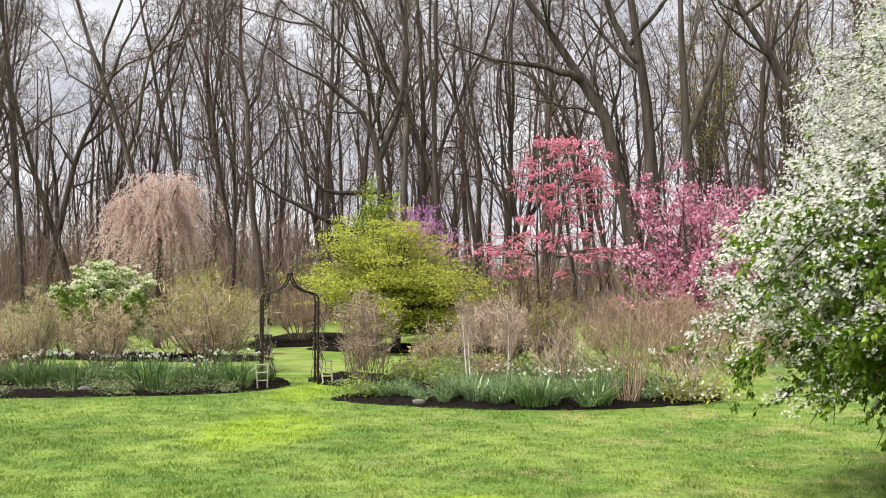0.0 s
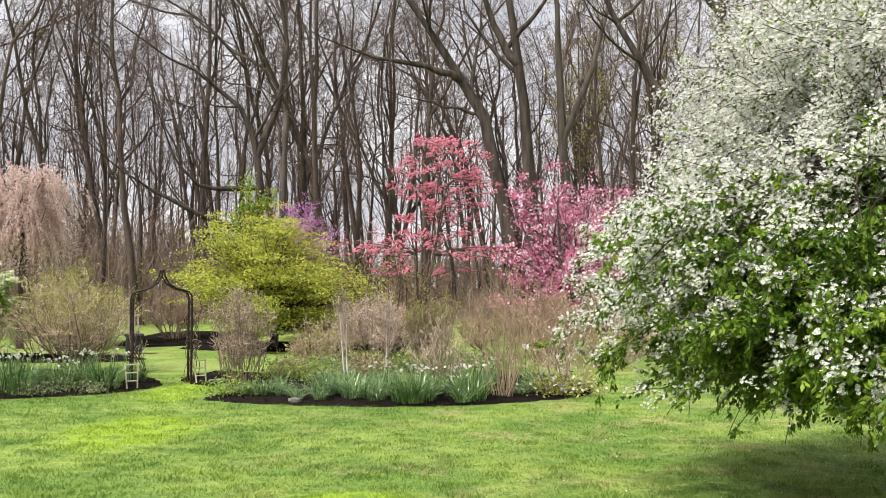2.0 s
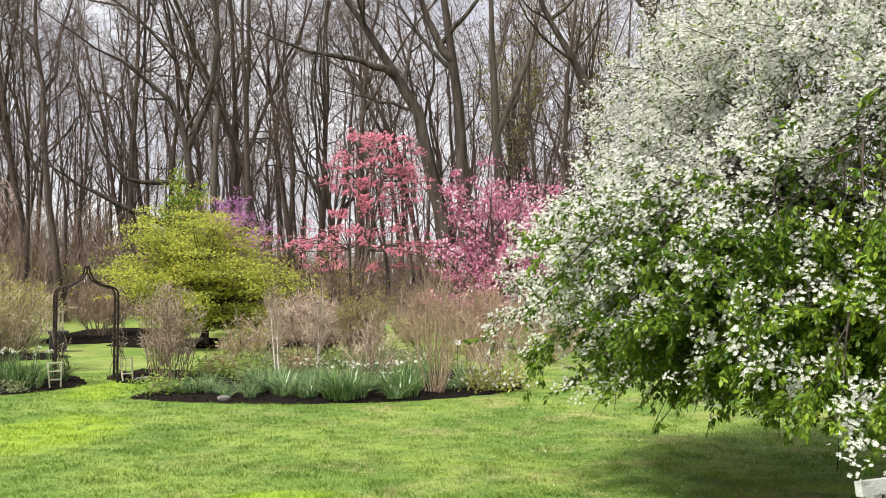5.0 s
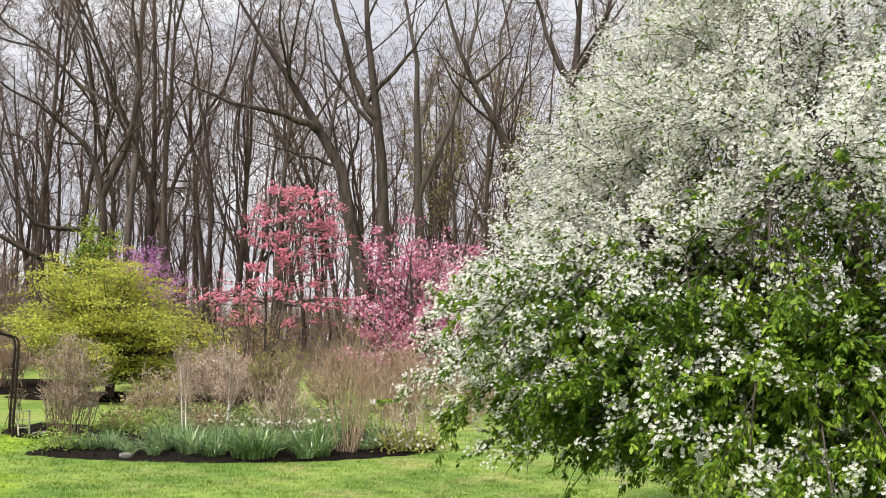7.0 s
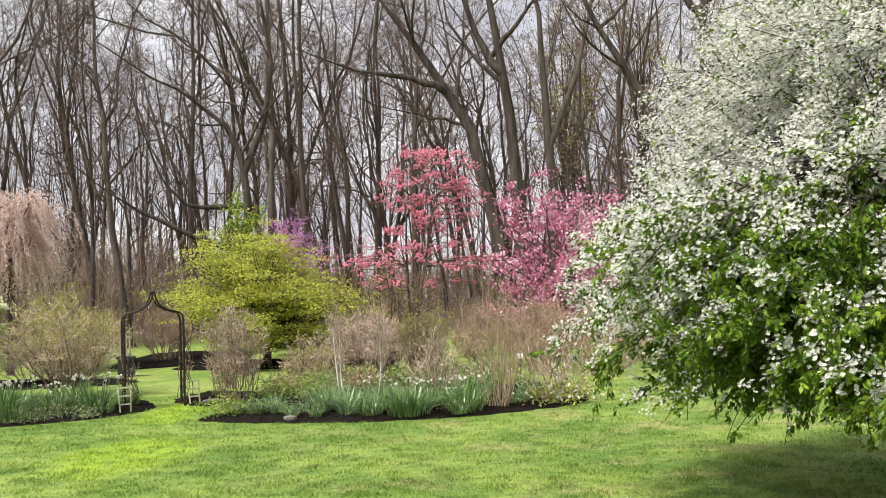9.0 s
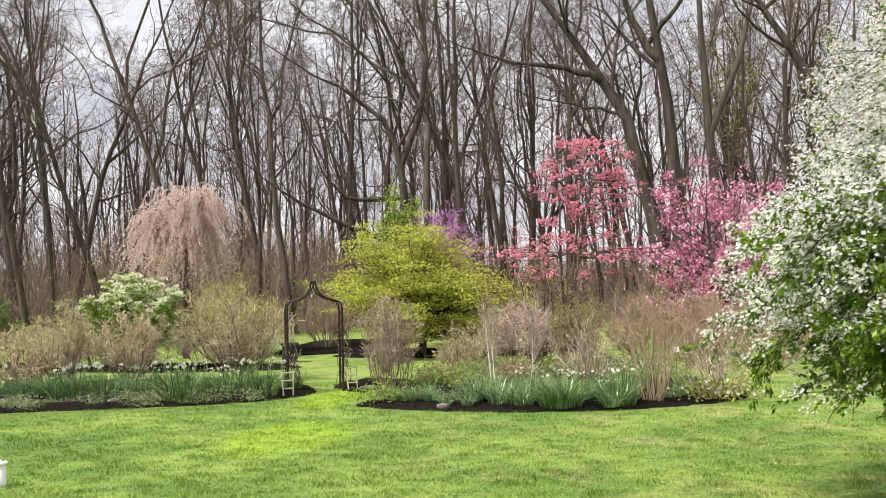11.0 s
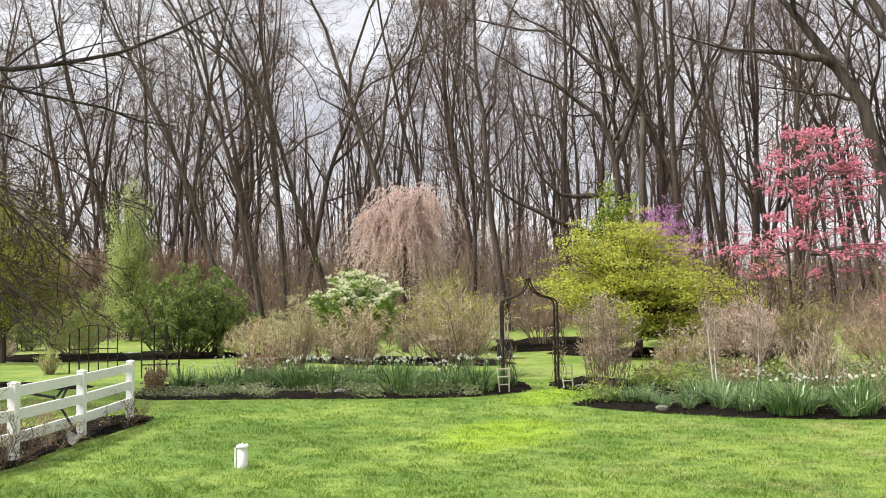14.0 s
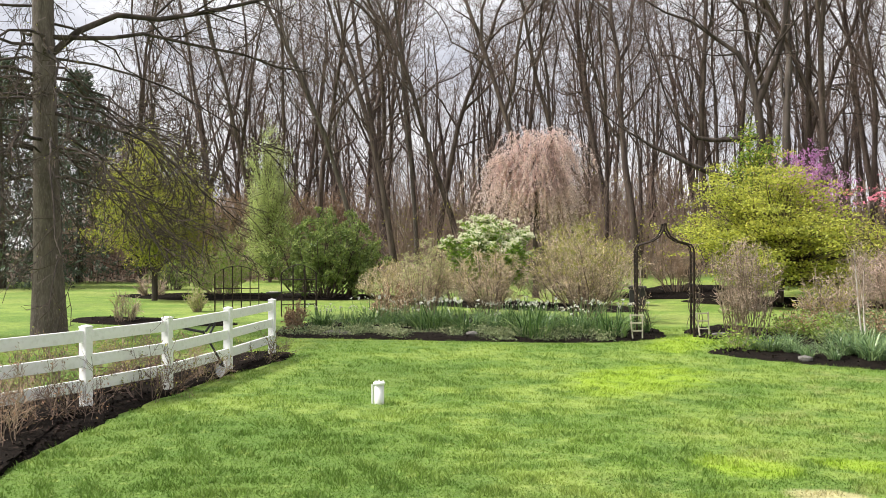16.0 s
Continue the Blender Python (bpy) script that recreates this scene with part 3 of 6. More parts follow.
# ---------------------------------------------------------------- bare woodland
def bare_tree(seed, height, radius, lean=(0, 0), fork=0.34, limbs=8, low=0.30, twigs=3, spread=(18, 44)):
    """Bare forest tree: a trunk that parts into leaders, crooked ascending limbs and a haze of fine twigs, as arrays."""
    rng = RNG(seed)
    k = 13
    t = np.linspace(0, 1, k)
    bend = np.cumsum(np.cumsum(rng.normal(size=(2, k)), 1) * 0.35 + rng.normal(size=(2, k)), 1) * 0.009 * height * t
    P = np.stack([lean[0] * height * t ** 1.1 + bend[0], lean[1] * height * t ** 1.1 + bend[1], t * height - 0.15], -1)[None]
    R = (radius * np.where(t < 0.05, 1.4, 1.0) * (1 - 0.86 * t ** 0.85))[None]
    FP, FR = grow(rng, P, R, 2, (fork, fork + 0.22), (12, 30), (0.62, 0.8), 11, 0.07, 0.17, 0.75)
    trunk = join([tubes(P, R, 8), tubes(FP, FR, 7)])
    L1s, r1s = [], []
    for p, r, n in ((P, R, limbs + 3), (FP, FR, limbs)):
        L, q = grow(rng, p, r, n, (low, 0.97), spread, (0.16, 0.44), 10, 0.12, 0.34, 0.46)
        L1s.append(L)
        r1s.append(q)
    L1, r1 = np.concatenate(L1s), np.concatenate(r1s)
    L2, r2 = grow(rng, L1, r1, 5, (0.15, 1.0), (25, 65), (0.30, 0.60), 7, 0.06, 0.36, 0.5)
    L3, r3 = grow(rng, L2, r2, 6, (0.1, 1.0), (25, 70), (0.35, 0.75), 4, 0.03, 0.36, 0.6)
    r3 = np.maximum(r3, 0.006)
    limb = join([tubes(L1, np.maximum(r1, 0.014), 5), tubes(L2, np.maximum(r2, 0.009), 3)])
    fine = [strips(L3, r3 * 2.2, unit(np.cross(L3[:, -1] - L3[:, 0], rng.normal(size=(len(L3), 3)))))]
    if twigs:
        L4, r4 = grow(rng, L3, r3, twigs, (0.2, 1.0), (20, 60), (0.4, 0.9), 2, 0.03, 0.2, 0.7)
        side = unit(np.cross(L4[:, -1] - L4[:, 0], rng.normal(size=(len(L4), 3))))
        fine.append(strips(L4, np.maximum(r4, 0.0055) * 2.0, side))
    return trunk, limb, join(fine)


def plant_tree(name, arrays, at, label, group, bark=BARK, category="tree"):
    ob = thing(name, at, label, category, group)
    part("trunk", arrays[0], bark, ob, smooth=True)
    part("branchwork", arrays[1], bark, ob)
    part("crown", arrays[2], TWIG, ob)
    return ob


FOREST = "bare trees of the wood"
KINDS = [
    ("tall bare woodland tree with a straight grey-brown trunk", dict(height=22, radius=0.24, fork=0.45, limbs=7, low=0.34)),
    ("tall bare woodland tree with an ascending crown", dict(height=20, radius=0.19, fork=0.34, limbs=7, spread=(15, 38))),
    ("bare woodland tree with a forked trunk", dict(height=21, radius=0.23, fork=0.18, limbs=7, low=0.25)),
    ("slender bare woodland tree", dict(height=18, radius=0.13, fork=0.5, limbs=6, lean=(0.04, 0.02))),
    ("leaning bare woodland tree", dict(height=20, radius=0.20, fork=0.36, limbs=8, low=0.25, lean=(-0.22, 0.04))),
    ("slim crooked bare woodland tree", dict(height=16, radius=0.11, fork=0.3, limbs=7, low=0.2, lean=(-0.08, -0.04), spread=(22, 55))),
]
# the trunks that stand out along the wood's edge: x, y, lean, radius
EDGE_TREES = [(-25.0, 38.6, -0.33, 0.17), (-23.3, 38.5, -0.18, 0.19), (-24.0, 41.6, -0.02, 0.14), (-20.8, 41.0, -0.26, 0.18), (-16.3, 40.8, -0.27, 0.19),
              (-15.8, 44.2, -0.26, 0.18), (-12.3, 42.2, -0.15, 0.20), (-5.8, 43.6, -0.08, 0.24), (-4.7, 44.7, 0.02, 0.22), (-2.9, 49.9, -0.01, 0.17), (0.7, 46.0, -0.04, 0.20),
              (-33.2, 41.0, -0.25, 0.18), (11.2, 46.7, 0.01, 0.18), (13.3, 48.2, -0.04, 0.16), (-10.2, 45.9, -0.03, 0.20), (-9.2, 49.1, 0.05, 0.16)]
for i, (x, y, lean, radius) in enumerate(EDGE_TREES):
    a = math.atan2(-x, y)
    leaning = "leaning bare tree at the wood's edge" if abs(lean) > 0.12 else "upright bare tree at the wood's edge"
    plant_tree("bare_tree", bare_tree(300 + i, 20 + (i * 7) % 5, radius, (lean * math.cos(a), lean * math.sin(a)), 0.30 + 0.05 * (i % 4), 8, 0.26), on(x, y, -0.1), leaning, FOREST, BARK_PALE if i in (0, 2, 7) else BARK)
models = []


def forest():
    rng = RNG(11)
    spots = [(x, y) for x, y, _, _ in EDGE_TREES] + [(4.7, 39.8), (7.4, 42.4), (12.4, 39.2), (14.5, 41.6), (-6.5, 38.4)]
    first = len(spots)
    tries = 0
    while len(spots) < first + 88 and tries < 6000:
        tries += 1
        az = rng.uniform(-32, 48)
        d = 45 + 27 * rng.random() ** 0.9 + max(0, az - 28) * 0.6
        p = (-math.sin(radians(az)) * d, math.cos(radians(az)) * d)
        if az < 8 and rng.random() < 0.34:
            continue
        if az > 12 and rng.random() < 0.4:
            continue
        if all((p[0] - q[0]) ** 2 + (p[1] - q[1]) ** 2 > 1.7 ** 2 for q in spots):
            spots.append(p)
    for p in spots[first:]:
        k = int(rng.choice(6, p=[0.14, 0.14, 0.14, 0.22, 0.16, 0.20]))
        size, turn = rng.uniform(0.78, 1.08) + float(np.interp(p[0], [-34, -24, -12, 12], [0.12, 0.04, 0.03, 0.08])), rng.uniform(0, 360) if k not in (4,) else rng.uniform(-25, 45)
        m = pose(*on(*p, -0.1), rng.normal() * 5, rng.normal() * 5, turn)
        if k < len(models) and models[k] is not None:
            ob = copy_thing(models[k], m)
        else:
            while len(models) <= k:
                models.append(None)
            label, spec = KINDS[k]
            ob = models[k] = plant_tree("bare_tree", bare_tree(40 + k, **spec), (0, 0, 0), label, FOREST)
            ob.matrix_world = m
        ob.scale = (size,) * 3


forest()


def far_wood():
    """Trunks and thin crowns deeper in the wood, past counting."""
    rng = RNG(23)
    n = 470
    az, d = np.radians(rng.uniform(-34, 50, n)), 58 + 50 * rng.random(n) ** 0.8
    x, y = -np.sin(az) * d, np.cos(az) * d
    t = np.linspace(0, 1, 7)
    h = rng.uniform(11, 18.5, n)
    lean = rng.normal(size=(n, 2)) * 0.09
    P = np.stack([x[:, None] + lean[:, :1] * h[:, None] * t, y[:, None] + lean[:, 1:] * h[:, None] * t, gz(x, y)[:, None] - 0.2 + h[:, None] * t], -1)
    P[:, :, 0] += rng.normal(size=(n, 1)) * 0.4 * np.sin(np.pi * t) + np.cumsum(rng.normal(size=(n, 7)) * 0.13, 1)
    R = (0.06 + 0.16 * rng.random(n) ** 1.7)[:, None] * (1 - 0.82 * t)
    L1, r1 = grow(rng, P, R, 9, (0.25, 0.97), (15, 45), (0.18, 0.42), 5, 0.09, 0.18, 0.5)
    L2, r2 = grow(rng, L1, r1, 8, (0.2, 1.0), (25, 60), (0.35, 0.7), 3, 0.04, 0.25, 0.6)
    side = unit(np.cross(L2[:, -1] - L2[:, 0], rng.normal(size=(len(L2), 3))))
    v, f = join([tubes(P, R, 5), tubes(L1, np.maximum(r1, 0.016), 3), strips(L2, np.maximum(r2, 0.009) * 2.0, side)])
    tagged(new("far_woodland", raw_mesh("far_woodland", v, f, [BARK, TWIG], (0, 0, 1))), "bare grey-brown trees deep in the wood", "woodland", kind="stuff")


far_wood()


def underwood():
    """Brush and saplings on the floor of the wood."""
    rng = RNG(31)
    n = 3000
    az, d = np.radians(-32 + 78 * rng.random(n) ** 0.75), 43 + 30 * rng.random(n) ** 1.3
    d = d + np.maximum(0, np.degrees(az) - 28) * 0.7
    x, y = -np.sin(az) * d, np.cos(az) * d
    h = rng.uniform(0.8, 3.4, n) * (0.5 + rng.random(n)) * np.interp(np.degrees(az), [-32, 5, 16, 46], [0.75, 0.8, 1.0, 1.05])
    P = np.repeat(np.stack([x, y, gz(x, y)], -1)[:, None], 4, 1)
    t = np.linspace(0, 1, 4)
    way = rng.normal(size=(n, 2)) * 0.18
    P[:, :, 0] += way[:, :1] * h[:, None] * t
    P[:, :, 1] += way[:, 1:] * h[:, None] * t
    P[:, :, 2] += h[:, None] * t
    R = np.repeat((0.008 + 0.006 * h)[:, None], 4, 1) * np.linspace(1, 0.3, 4)
    L1, r1 = grow(rng, P, R, 7, (0.15, 1.0), (20, 60), (0.3, 0.6), 3, 0.05, 0.2, 0.7)
    side = unit(np.cross(L1[:, -1] - L1[:, 0], rng.normal(size=(len(L1), 3))))
    v, f = join([tubes(P, R, 3), strips(L1, np.maximum(r1, 0.007) * 2.0, side)])
    tagged(new("underwood", raw_mesh("underwood", v, f, BRUSH)), "tangled leafless brush on the woodland floor", "brush", kind="stuff")
    C, _ = along(rng, L1, 9000, (0.2, 1.0), 0.12)
    v, f = leaf_quads(rng, C, (0.08, 0.16), 0.6)
    tagged(new("budding_brush", raw_mesh("budding_brush", v, [f], LEAF_OLIVE)), "first olive-green leaves on the woodland brush", "brush", kind="stuff")


underwood()


def thicket():
    """Tall tangled growth that closes the wood on its far side."""
    rng = RNG(33)
    n = 2900
    az, d = np.radians(-34 + 86 * rng.random(n) ** 0.62), rng.uniform(56, 84, n)
    x, y = -np.sin(az) * d, np.cos(az) * d
    h = rng.uniform(1.5, 4.2, n) * np.interp(np.degrees(az), [-34, 2, 12, 20, 50], [0.8, 0.8, 1.1, 1.45, 1.45])
    t = np.linspace(0, 1, 4)
    way = rng.normal(size=(n, 2)) * 0.15
    P = np.stack([x[:, None] + way[:, :1] * h[:, None] * t, y[:, None] + way[:, 1:] * h[:, None] * t, gz(x, y)[:, None] + h[:, None] * t], -1)
    R = np.full((n, 4), 0.03) * np.linspace(1, 0.4, 4)
    L1, r1 = grow(rng, P, R, 9, (0.05, 1.0), (20, 65), (0.3, 0.7), 3, 0.05, 0.2, 0.7)
    side = unit(np.cross(L1[:, -1] - L1[:, 0], rng.normal(size=(len(L1), 3))))
    v, f = join([strips(P, R * 2, unit(rng.normal(size=(n, 3)) * np.array([1, 1, 0.1]))), strips(L1, np.maximum(r1, 0.012) * 2.4, side)])
    tagged(new("thicket", raw_mesh("thicket", v, f, BRUSH)), "tangled brown thicket behind the trees", "brush", kind="stuff")


thicket()


def hero_tree(name, base, limbs, label, seed, bark=BARK, fine=(5, 5, 3)):
    """A tree whose main limbs are set one by one: each a start and end radius and the points it passes, in metres over and beside its foot."""
    rng = RNG(seed)
    Ps, Rs = [], []
    for r0, r1, pts in limbs:
        p = np.array(pts, float)
        if Ps:      # a side limb starts on the wood that bears it
            wood = np.concatenate(Ps)
            d = np.linalg.norm(wood - p[0], axis=1)
            if d.min() < 1.3 and p[0, 2] > 1.0:
                p[0] = wood[d.argmin()]
        p = np.vstack([p, p[-1] + unit(p[-1] - p[-2]) * 2.6 + np.array([0, 0, 0.9])])
        s = np.linspace(0, len(p) - 1, 12)
        q = np.stack([np.interp(s, np.arange(len(p)), p[:, i]) for i in range(3)], -1)
        for _ in range(3):
            q[1:-1] = q[1:-1] * 0.5 + (q[:-2] + q[2:]) * 0.25
        q[1:-1] += rng.normal(size=(10, 3)) * 0.05
        Ps.append(q)
        Rs.append(np.interp(np.linspace(0, 1, 12), [0, 0.75, 1], [r0, r1, 0.02]))
    P, R = np.array(Ps), np.array(Rs)
    L1, r1 = grow(rng, P, R, fine[0], (0.35, 1.0), (25, 60), (0.18, 0.4), 6, 0.06, 0.14, 0.5)
    L2, r2 = grow(rng, L1, r1, fine[1], (0.2, 1.0), (25, 60), (0.35, 0.65), 5, 0.04, 0.17, 0.55)
    L3, r3 = grow(rng, L2, r2, fine[2], (0.15, 1.0), (25, 65), (0.4, 0.8), 4, 0.02, 0.2, 0.6)
    ob = thing(name, on(*base), label, "tree")
    part("trunk", tubes(P, R, 10), bark, ob, smooth=True)
    part("branchwork", join([tubes(L1, np.maximum(r1, 0.012), 5), tubes(L2, np.maximum(r2, 0.008), 4)]), bark, ob)
    part("crown", tubes(L3, np.maximum(r3, 0.006), 3), TWIG, ob)
    return ob

hero_tree("leaning_forest_tree", (4.7, 39.8), [
    (0.42, 0.08, [(0, 0, -0.3), (-0.3, 0, 6), (-1.9, 0.1, 10.6), (-3.7, 0.3, 13), (-6, 0.2, 16)]),
    (0.20, 0.05, [(-1.9, 0.1, 10.6), (-3.4, -0.3, 11.5), (-6.6, 0.2, 12)]),
    (0.12, 0.03, [(-1.1, 0.1, 8.8), (-2.1, 0.2, 9.8), (-3.8, 0.3, 9.9)]),
    (0.36, 0.10, [(0.7, 0, -0.3), (0.5, 0, 6), (0.3, 0, 11), (-0.5, 0.1, 14.5), (-0.9, 0.2, 19)]),
    (0.22, 0.06, [(0.0, 0, 11.6), (-0.8, 0.1, 12.6), (-1.5, 0, 14.6), (-2.4, 0.2, 18)]),
    (0.14, 0.03, [(-0.5, 0.1, 12.6), (0.7, -0.3, 13.8), (1.9, -0.6, 15.5)])],
    "great leaning twin-trunked bare tree at the wood's edge", 3, BARK_DARK)
hero_tree("forked_forest_tree", (7.4, 42.4), [
    (0.30, 0.05, [(0, 0, -0.3), (-0.2, 0, 7), (-0.5, 0.1, 12), (-0.6, 0, 16), (-1.6, 0.2, 20)]),
    (0.18, 0.04, [(-0.2, 0, 8.6), (0.9, -0.2, 11.5), (2.0, -0.4, 15), (2.4, 0, 19)])],
    "tall forked bare tree with a pale trunk", 4, BARK_PALE)
hero_tree("bowed_forest_tree", (12.4, 39.2), [
    (0.30, 0.06, [(0, 0, -0.3), (-0.2, 0.1, 6.8), (-1.6, 0.5, 11.5), (-4.0, 1.0, 14.6), (-4.8, 1.1, 18)]),
    (0.10, 0.02, [(-2.8, 0.8, 13.2), (-2.2, 0.3, 14.5), (-1.6, 0, 15.5)])],
    "dark bowed bare tree behind the crabapple", 5, BARK_DARK)
hero_tree("crowned_forest_tree", (14.5, 41.6), [
    (0.36, 0.08, [(0, 0, -0.3), (-0.1, 0, 11), (-0.1, 0, 15), (0.4, -0.1, 20)]),
    (0.20, 0.05, [(-0.1, 0, 14.2), (-1.0, 0.3, 15.6), (-2.0, 0.6, 19)]),
    (0.20, 0.05, [(-0.1, 0, 14.6), (0.9, -0.3, 15.9), (1.8, -0.5, 19)])],
    "stout bare tree with a spreading crown", 6, BARK_DARK)
hero_tree("crooked_forest_tree", (-6.5, 38.4), [
    (0.24, 0.05, [(0.1, 0, -0.3), (0.2, 0, 5.6), (0.3, 0, 8), (-0.8, 0, 10.4), (-3.2, -0.6, 11.2)]),
    (0.17, 0.03, [(0.0, 0, 3.8), (-1.6, -0.3, 4.6), (-3.7, -0.9, 5.8), (-5.0, -1.3, 6.5)]),
    (0.13, 0.03, [(0.1, 0, 5.7), (-1.7, -0.3, 6.0), (-2.9, -0.6, 6.6), (-3.4, -0.7, 7.8)]),
    (0.16, 0.04, [(0.3, 0, 7.8), (1.5, 0.3, 11.2), (0.9, 0.3, 14.5)])],
    "crooked dark tree with long bare side limbs", 7, BARK_DARK, (6, 5, 3))


def pin_oak():
    """The big lawn tree by the fence: a straight grey trunk and drooping, finely twigged boughs."""
    rng = RNG(61)
    t = np.linspace(0, 1, 10)
    P = np.stack([-0.25 * t, -0.1 * t, 17 * t - 0.1], -1)[None]
    R = (np.where(t < 0.04, 1.25, 1.0) * 0.33 * (1 - 0.72 * t))[None]
    n = 50
    z = np.concatenate([np.linspace(3.6, 6.8, 32), np.linspace(7.2, 9.2, 6), np.linspace(9.4, 14.5, 12)]) + rng.normal(size=n) * 0.2
    a = np.arange(n) * 2.4 + rng.normal(size=n) * 0.3
    L = rng.uniform(3.2, 5.4, n) * np.interp(z, [3, 6, 14], [0.85, 1.1, 0.8])
    rise = np.interp(z, [3, 6, 8, 10, 14], [-0.42, -0.50, -0.30, 0.05, 0.5]) * L + rng.normal(size=n) * 0.3
    S = np.stack([-0.015 * z, 0 * z, z], 1)
    E = S + np.stack([np.cos(a) * L, np.sin(a) * L, rise], 1)
    B = curve_to(rng, S, E, 8, 0.13, 0.06)
    B[:, 1:-1] += rng.normal(size=(n, 6, 3)) * 0.07
    RB = rng.uniform(0.025, 0.05, n)[:, None] * np.linspace(1, 0.2, 8)
    # two heavy limbs that leave the rest
    H = np.array([[(0, 0, 6.9), (0.45, 0.5, 7.5), (0.9, 1.0, 7.85), (1.5, 1.9, 7.95), (2.2, 2.8, 8.25), (2.9, 3.8, 8.6), (3.8, 4.9, 9.3), (4.4, 5.6, 10.2)],
                  [(0, 0, 7.35), (0.5, 0.4, 7.45), (1.0, 0.9, 7.4), (1.6, 1.5, 7.45), (2.2, 2.2, 7.3), (2.9, 3.0, 7.25), (3.5, 3.8, 7.0), (4.1, 4.5, 6.8)]])
    HR = np.array([0.085, 0.06])[:, None] * np.linspace(1, 0.3, 8)
    H[:, :, 2] -= 0.6
    H[:, 1:] += rng.normal(size=(2, 7, 3)) * 0.09
    B, RB = np.concatenate([B, H]), np.concatenate([RB, HR])
    L2, r2 = grow(rng, B, RB, 12, (0.34, 1.0), (25, 60), (0.2, 0.42), 5, -0.10, 0.16, 0.5)
    L3, r3 = grow(rng, L2, r2, 8, (0.1, 1.0), (25, 60), (0.3, 0.65), 3, -0.08, 0.2, 0.6)
    L4, r4 = grow(rng, L3, r3, 2, (0.2, 1.0), (25, 60), (0.4, 0.8), 2, -0.05, 0.2, 0.8)

    def ribbon(L, r, least):
        return strips(L, np.maximum(r, least) * 2.2, unit(np.cross(L[:, -1] - L[:, 0], rng.normal(size=(len(L), 3)))))

    ob = thing("pin_oak", on(-17.7, 14.05), "large lawn oak with a straight grey trunk and drooping bare boughs", "tree")
    part("trunk", tubes(P, R, 18), BARK_OAK, ob, smooth=True)
    part("branchwork", join([tubes(B, RB, 6), tubes(L2, np.maximum(r2, 0.009), 4)]), BARK_DARK, ob)
    part("crown", join([ribbon(L3, r3, 0.006), ribbon(L4, r4, 0.005)]), BARK, ob)
    C, _ = along(rng, L3, 2500, (0.4, 1.0), 0.02)
    part("foliage", leaf_quads(rng, C, (0.02, 0.045), 0.6), BUD_GREEN, ob)


pin_oak()


# ---------------------------------------------------------------- flowering and leafy trees
def crown_tree(name, at, label, category, profile, trunks, limb_n, seed, bark, leafing, trunk_r=0.1, gaps=0.0, shell=0.4, sag=0.08, twig_len=(0.3, 0.7),
               twig_n=8, twig_up=0.0, twig_mat=None, start=(0.15, 0.55), scale=0.8, limb_r=0.03, offset=(0, 0), wob=0.06, twig_s=(0.3, 1.0), shear=0.0):
    """A tree whose limbs reach into a crown of the given profile. leafing: rows of (part, material, count, kind, size, aspect, flat, jitter, heights)."""
    rng = RNG(seed)
    top = profile[-1][0]
    ends = in_crown(rng, limb_n, profile, gaps, shell, seed, scale) + np.array([*offset, 0])
    ends[:, 0] += shear * (ends[:, 2] - 0.55 * top)
    k = 8
    t = np.linspace(0, 1, k)
    tp = []
    for i in range(trunks):
        a = 2.4 * i + seed
        r = 0.06 * (trunks > 1)
        sp = (0.10 + 0.10 * rng.random()) * (trunks > 1) * top
        tp.append(np.stack([r * np.cos(a) + np.cos(a) * sp * t ** 1.3 + offset[0] * t ** 1.5 * 0.8, r * np.sin(a) + np.sin(a) * sp * t ** 1.3 + offset[1] * t ** 1.5 * 0.8, top * 0.78 * t - 0.05], -1))
    TP = np.array(tp) + rng.normal(size=(trunks, k, 3)) * 0.03 * t[:, None]
    TR = np.repeat((trunk_r * (1 - 0.8 * t))[None], trunks, 0)
    who = rng.integers(0, trunks, limb_n)
    frac = np.clip((ends[:, 2] / top) * rng.uniform(0.35, 0.75, limb_n), *start) / 0.78
    x = np.clip(frac, 0, 1) * (k - 1)
    j = np.minimum(x.astype(int), k - 2)
    f = (x - j)[:, None]
    S = TP[who, j] * (1 - f) + TP[who, j + 1] * f
    B = curve_to(rng, S, ends, 7, sag, wob)
    BR = np.full(limb_n, limb_r)[:, None] * rng.uniform(0.6, 1.2, limb_n)[:, None] * np.linspace(1, 0.2, 7)
    L2, r2 = grow(rng, B, BR, twig_n, twig_s, (20, 60), twig_len, 4, twig_up, 0.15, 0.5, absolute=True)
    ob = thing(name, at, label, category)
    part("trunk", tubes(TP, TR, 9), bark, ob, smooth=True)
    part("branchwork", tubes(B, BR, 5), bark, ob)
    part("crown", tubes(L2, np.maximum(r2, 0.003), 3), twig_mat or bark, ob)
    for pname, material, count, kind, size, aspect, flat, jitter, heights in leafing:
        C, _ = along(rng, L2, int(count * 1.6), (0.15, 1.0), jitter)
        chance = np.interp(C[:, 2], *np.array(heights, float).T) if heights else np.full(len(C), 0.7)
        C = C[rng.random(len(C)) < chance][:count]
        if isinstance(kind, tuple):
            _, per, rad, flatness, kind = kind
            C = np.repeat(C[: count // per], per, 0)
            C = C + rng.normal(size=C.shape) * np.array([rad, rad, rad * flatness])
        if kind == "cluster":
            C = np.repeat(C[: count // 9], 9, 0)
            C = C + rng.normal(size=C.shape) * jitter
            kind = "flower"
        if kind == "flower":
            part(pname, blossoms(rng, C, size, int(aspect)), material, ob)
        else:
            part(pname, leaf_quads(rng, C, size, aspect, flat=flat, droop=0.25 if kind == "droop" else 0.0), material, ob)
    return ob


